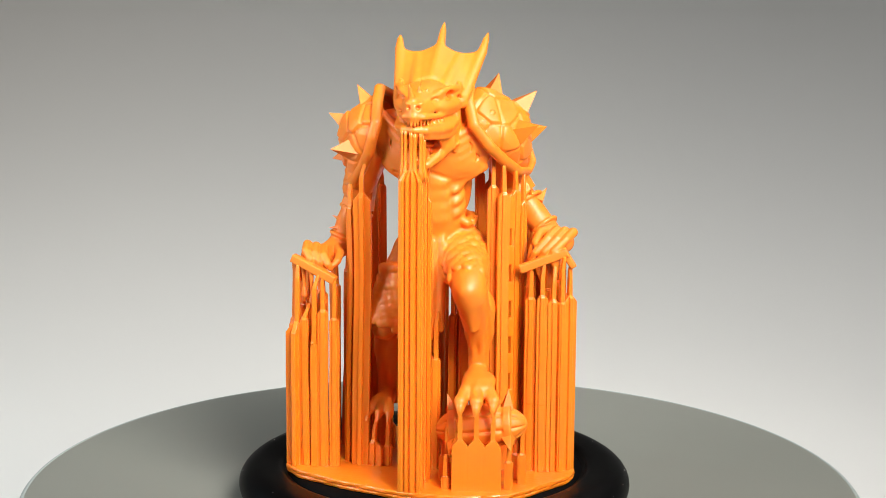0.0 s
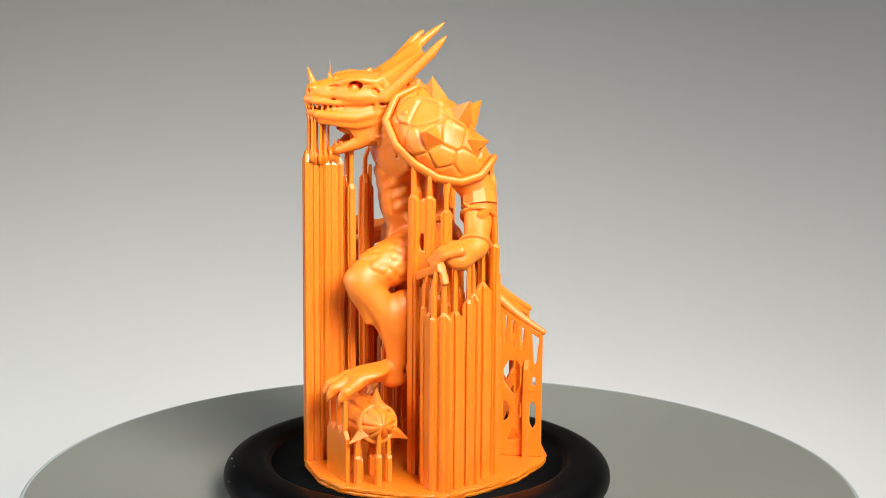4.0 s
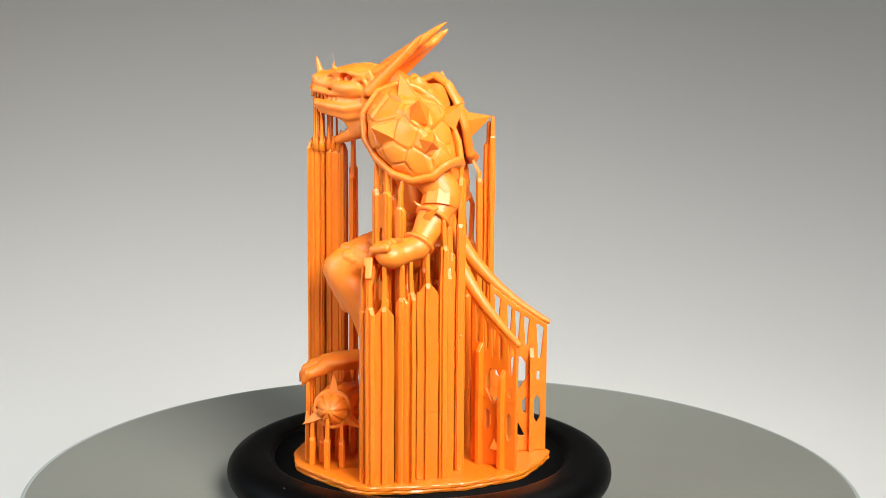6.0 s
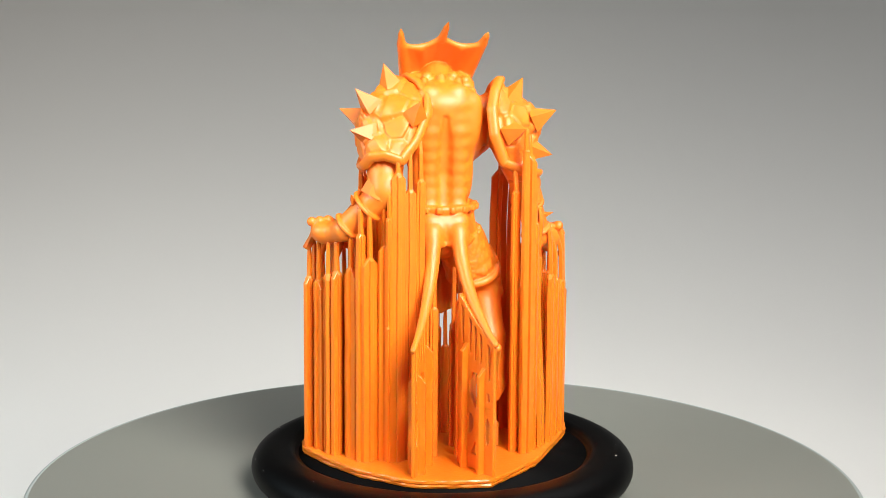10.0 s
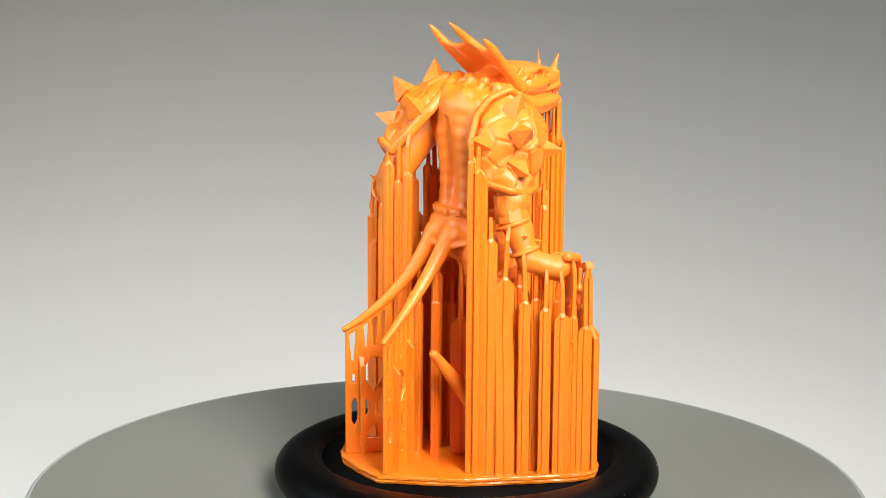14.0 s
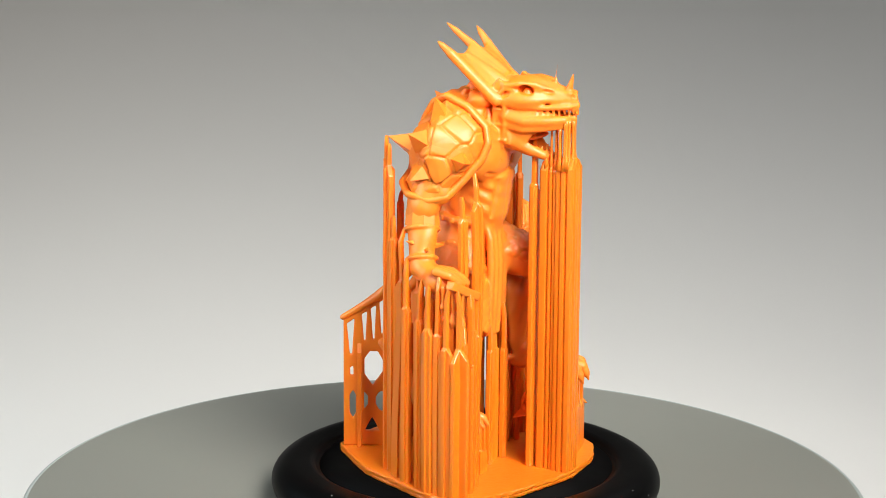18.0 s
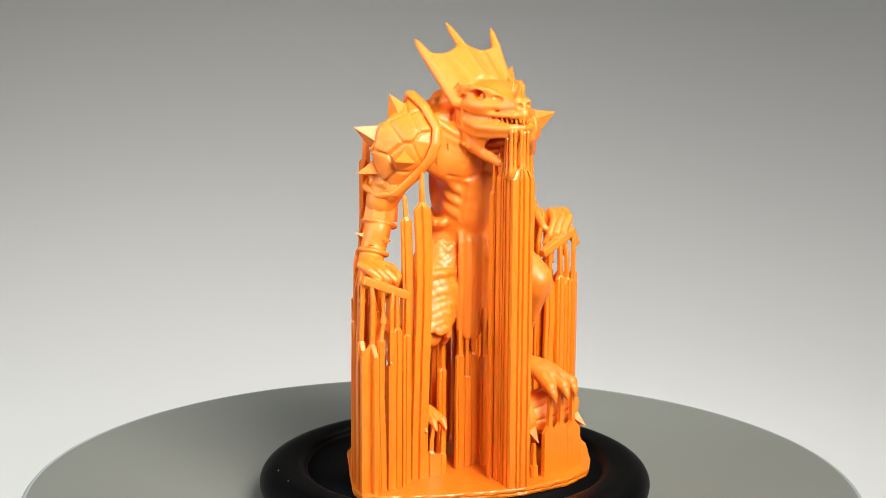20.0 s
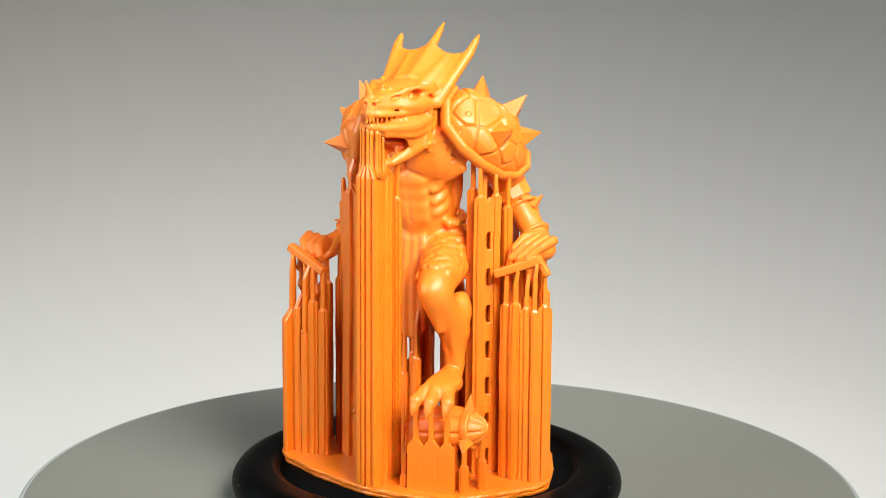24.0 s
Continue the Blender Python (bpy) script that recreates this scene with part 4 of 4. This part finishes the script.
def fluted(x0, x1, y0, y1, z, pitch, deep, roof):
    """A block with a ribbed outline under a roof that draws in to its ridge."""
    ring, dice = [], random.Random(int(z * 10 + pitch * 100))
    for ax, ay, bx, by in ((x0, y0, x1, y0), (x1, y0, x1, y1), (x1, y1, x0, y1), (x0, y1, x0, y0)):
        n = max(1, round(math.hypot(bx - ax, by - ay) / pitch))
        cuts = [0.0]
        for i in range(n):
            cuts.append(cuts[-1] + dice.uniform(0.55, 1.45))
        cuts = [q / cuts[-1] for q in cuts]
        ox, oy = (by - ay), (ax - bx)
        q = math.hypot(ox, oy)
        for i in range(n):
            proud = dice.uniform(-0.5, 0.12) * deep * 2
            for f, o in ((0.0, -deep * 1.3), (0.10, -deep * 1.3), (0.22, proud), (0.78, proud), (0.90, -deep * 1.3)):
                t = cuts[i] + (cuts[i + 1] - cuts[i]) * f
                ring.append((ax + (bx - ax) * t + ox / q * o, ay + (by - ay) * t + oy / q * o))
    cx, cy = (x0 + x1) / 2, (y0 + y1) / 2
    bm = bmesh.new()
    loops = []
    for s, h in ((1, 0), (1, z), (0.62, z + roof * 0.75), (0.3, z + roof)):
        loops.append([bm.verts.new(((cx + (x - cx) * s) * U, (cy + (y - cy) * (s + (1 - s) * 0.55)) * U, h * U)) for x, y in ring])
    n = len(ring)
    for a, b in zip(loops, loops[1:]):
        for i in range(n):
            bm.faces.new((a[i], a[(i + 1) % n], b[(i + 1) % n], b[i]))
    bm.faces.new(loops[-1])
    bm.faces.new(loops[0][::-1])
    return part("support_block", bm, SUPPORT_RESIN, miniature)


def post(x, y, z0, r=0.2, most=52.6):
    """A thin thread with a flared foot, up to what it carries."""
    hit = clay.under(x, y, z0 + 0.3, 0.7, most)
    if not hit:
        return
    bm = bmesh.new()
    rings = []
    for f, q, z in ((0, 2.4, z0 - 0.8), (0, 1.5, z0 + 0.5), (0.4, 1.0, z0 + 1.4), (1, 0.9, hit[2] - 0.5), (1, 1.25, hit[2] + 0.15)):
        rings.append([bm.verts.new(((x + hit[0] * f + r * q * math.cos(i * 1.0472)) * U, (y + hit[1] * f + r * q * math.sin(i * 1.0472)) * U, z * U)) for i in range(6)])
    for a, b in zip(rings, rings[1:]):
        for i in range(6):
            bm.faces.new((a[i], a[(i + 1) % 6], b[(i + 1) % 6], b[i]))
    bm.faces.new(rings[-1])
    bm.faces.new(rings[0][::-1])
    part("support_post", bm, SUPPORT_RESIN, miniature, smooth=True)


# the tall bundle under the jaws
fluted(-1.95, 1.45, -21.3, -18.6, 45.2, 0.86, 0.27, 1.5)
fluted(-1.5, 1.15, -18.58, -15.7, 44.6, 0.90, 0.28, 1.5)
rnd = random.Random(5)
for x in (-1.7, -1.2, -0.35, 0.15, 0.95):
    post(x, -20.5 + 0.3 * abs(x + 0.25), 46.0, rnd.uniform(0.17, 0.30))
for y in (-19.8, -19.0, -18.2, -17.4, -16.6):
    for x in (-1.65, 1.2) if y < -18.6 else (-0.95, 0.45):
        post(x, y, 45.7, rnd.uniform(0.16, 0.26))
for x, y in ((-0.9, -16.6), (0.5, -16.5)):
    post(x, y, 45.6, most=48.5)
column(-0.9, -14.7, 42.6, 1.5, 1.2, 0)
column(0.5, -14.3, 41.6, 1.5, 1.2, 0)

# feet and ball
columns((6.55, -18.5, 7.6, 2.36, 0.70, 12), (8.85, -18.05, 7.7, 2.36, 0.70, 12), (11.15, -17.6, 7.5, 2.36, 0.70, 12))
for x, y, z in ((4.2, -16.4, 3.4), (4.3, -17.9, 1.9), (3.2, -14.6, 4.0), (13.2, -16.2, 4.2), (14.6, -13.4, 4.6), (13.2, -11.6, 4.0), (6.2, -12.2, 3.6), (9.6, -13.4, 3.2), (7.6, -16.2, 3.0), (11.2, -15.4, 3.2)):
    column(x, y, z, 1.2, 0.9, 10)
columns((-8.3, -9.9, 3.8, 2.8, 1.2, -16), (-6.3, -9.6, 3.2, 1.2, 1.0, 0), (-8.0, -4.4, 3.0, 1.4, 1.1, 0), (-7.9, -1.2, 4.0, 1.4, 1.1, 0))
# loincloth and seat
columns((1.9, -2.7, 22.0, 1.3, 1.1, 0), (-1.7, -1.8, 18.4, 1.4, 1.2, 0), (2.6, -0.5, 27.0, 1.7, 1.2, 38), (-3.0, -0.7, 21.2, 2.8, 1.2, 38), (-3.1, -3.2, 20.0, 2.2, 1.2, -16),
        (-0.2, -8.4, 17.2, 1.4, 1.0, -16), (-1.6, -8.7, 14.0, 1.5, 1.0, -10), (0.9, -9.4, 16.9, 1.3, 1.0, 0), (-3.0, -9.0, 17.4, 1.3, 1.0, 0), (3.7, -3.4, 22.0, 1.5, 1.2, 15), (5.0, -1.6, 21.0, 1.5, 1.2, 15),
        (-1.8, 3.0, 24.0, 1.3, 1.1, 15), (2.2, 3.2, 23.0, 1.3, 1.1, 15), (-4.4, -6.4, 15.0, 1.5, 1.2, 15))
# tail tips: fins across the pierced walls
columns((5.85, 11.1, 15.0, 2.6, 0.8, -23), (4.2, 7.25, 18.5, 2.6, 0.8, -23), (-3.94, 12.35, 16.0, 2.6, 0.8, 27), (-2.08, 8.58, 19.0, 2.6, 0.8, 27))


def pierced(a, b, under, holes):
    """An upright plate from a to b, below the height under(s), with convex openings."""
    a, b = Vector(a), Vector(b)
    length, way = (b - a).length, (b - a).normalized()
    c = Clay((-0.8, -0.6, -0.6), (length + 0.8, 0.6, 46), 0.14)
    sl, x, y, z = c.window((-9, -9, -9), (99, 99, 99))
    tops = np.array([under(float(s)) for s in x.ravel()], np.float32)[:, None, None]
    c.d[sl] = np.maximum(np.maximum(np.abs(y) - 0.27, np.abs(x - length / 2) - length / 2), np.maximum(z - tops, -z)) * np.ones_like(c.d)
    for pts in holes:
        v = np.full((x.shape[0], 1, z.shape[2]), -99.0, np.float32)
        for (s0, z0), (s1, z1) in zip(pts, pts[1:] + pts[:1]):
            n = math.hypot(s1 - s0, z1 - z0)
            v = np.maximum(v, (x - s0) * (z1 - z0) / n - (z - z0) * (s1 - s0) / n)
        c.d[sl] = np.maximum(c.d[sl], -(v + 0.05))
    verts, quads = c.skin()
    ob = finish("support_panel", (verts * U).tolist(), quads.tolist(), SUPPORT_RESIN, miniature)
    ob.location, ob.rotation_euler = (a.x * U, a.y * U, 0), (0, 0, math.atan2(way.y, way.x))


def tail_panel(tip, inner, tail):
    """The pierced wall under a tail: tapering slots above, a lattice of hexagons and triangles below."""
    a, b = Vector(tip[:2]), Vector(inner)
    length, way = (b - a).length, (b - a).normalized()
    f, holes = length / 8.8, []

    def under(s):
        p = a + way * s
        return min(tail, key=lambda t: (Vector(t[:2]) - p).length)[2] - 0.3

    def hole(*pts):
        holes.append([(s * f, z) for s, z in pts])
    for s0, s1, low in ((0.45, 1.7, 14.3), (2.7, 3.6, 16.4), (4.05, 4.95, 16.6), (5.35, 6.15, 17.4), (7.1, 8.1, 18.3)):
        w = s1 - s0
        hole((s0 + w * 0.35, low), (s0 + w * 0.7, low), (s1, under(s1 * f) - 0.9), (s0, under(s0 * f) - 0.9))
    hole((4.35, 9.4), (5.95, 11.6), (5.95, 13.4), (5.2, 14.8), (3.9, 14.8), (3.1, 13.6), (3.1, 11.2))
    hole((3.05, 5.6), (3.7, 6.4), (3.7, 7.8), (3.05, 8.6))
    hole((4.8, 6.5), (5.3, 5.6), (5.95, 5.2), (5.95, 8.7), (5.3, 8.4), (4.8, 7.6))
    hole((3.1, 2.3), (5.5, 2.3), (4.3, 4.6))
    hole((0.95, 11.0), (1.55, 11.0), (1.5, 12.5), (0.95, 12.3))
    hole((1.4, 4.2), (1.9, 5.2), (1.9, 7.9), (1.4, 8.8), (0.85, 7.9), (0.85, 5.2))
    hole((7.1, 11.5), (7.8, 12.1), (7.8, 13.6), (7.1, 14.3))
    hole((7.1, 5.0), (7.8, 5.8), (7.8, 8.2), (7.1, 9.0))
    hole((7.2, 2.4), (7.9, 2.4), (7.9, 3.3))
    pierced(a, b, under, holes)


tail_panel((6.8, 13.3), (3.4, 5.4), bezier((1.9, 0.6, 33.8), (2.6, 5.0, 24.5), (6.8, 13.4, 19.3), 40))
tail_panel((-5.0, 14.5), (-1.1, 6.6), bezier((-1.9, 0.6, 33.8), (-1.7, 5.5, 25.5), (-5.0, 14.6, 20.0), 40))


def ladder(a, b, top, pitch):
    """A strip pierced by a chain of hexagons."""
    n = (Vector(b) - Vector(a)).length
    m, holes, z = n / 2, [], 2.4
    while z + 2.2 < top:
        holes.append(((m - 0.35, z - 1.3), (m + 0.35, z - 1.3), (n - 0.42, z), (m + 0.35, z + 1.3), (m - 0.35, z + 1.3), (0.42, z)))
        z += pitch
    pierced(a, b, lambda s: top + 1.2 - abs(s - m), holes)


ladder((10.3, -7.0), (11.7, -5.1), 40.0, 5.4)
ladder((8.6, -6.2), (9.7, -5.0), 37.0, 5.4)


# cured drips and crumbs that cling to the supports
def drip(x, y, z, r):
    bm = bmesh.new()
    bmesh.ops.create_icosphere(bm, subdivisions=2, radius=r * U)
    for v in bm.verts:
        v.co.z *= 1.5 if v.co.z > 0 else 0.8
    ob = part("drip", bm, RESIN, miniature, smooth=True)
    ob.location = (x * U, y * U, z * U)


rnd = random.Random(9)
holders = [ob for ob in miniature.children if ob.name.startswith("support_column")]
for ob in rnd.sample(holders, 22):
    top = max(v.co.z for v in ob.data.vertices) / U
    a = rnd.uniform(0, 6.28)
    drip(ob.location.x / U + 0.45 * math.cos(a), ob.location.y / U + 0.45 * math.sin(a), rnd.uniform(0.25, 0.8) * min(top, 32), rnd.uniform(0.18, 0.34))


def motions():
    rows = [(i * 0.5, pose(0, 0, 0, 0, 0, YAW + SPIN * i * 0.5)) for i in range(49)]
    for thing in (platter, puck, miniature):
        walk(thing, rows)


motions()
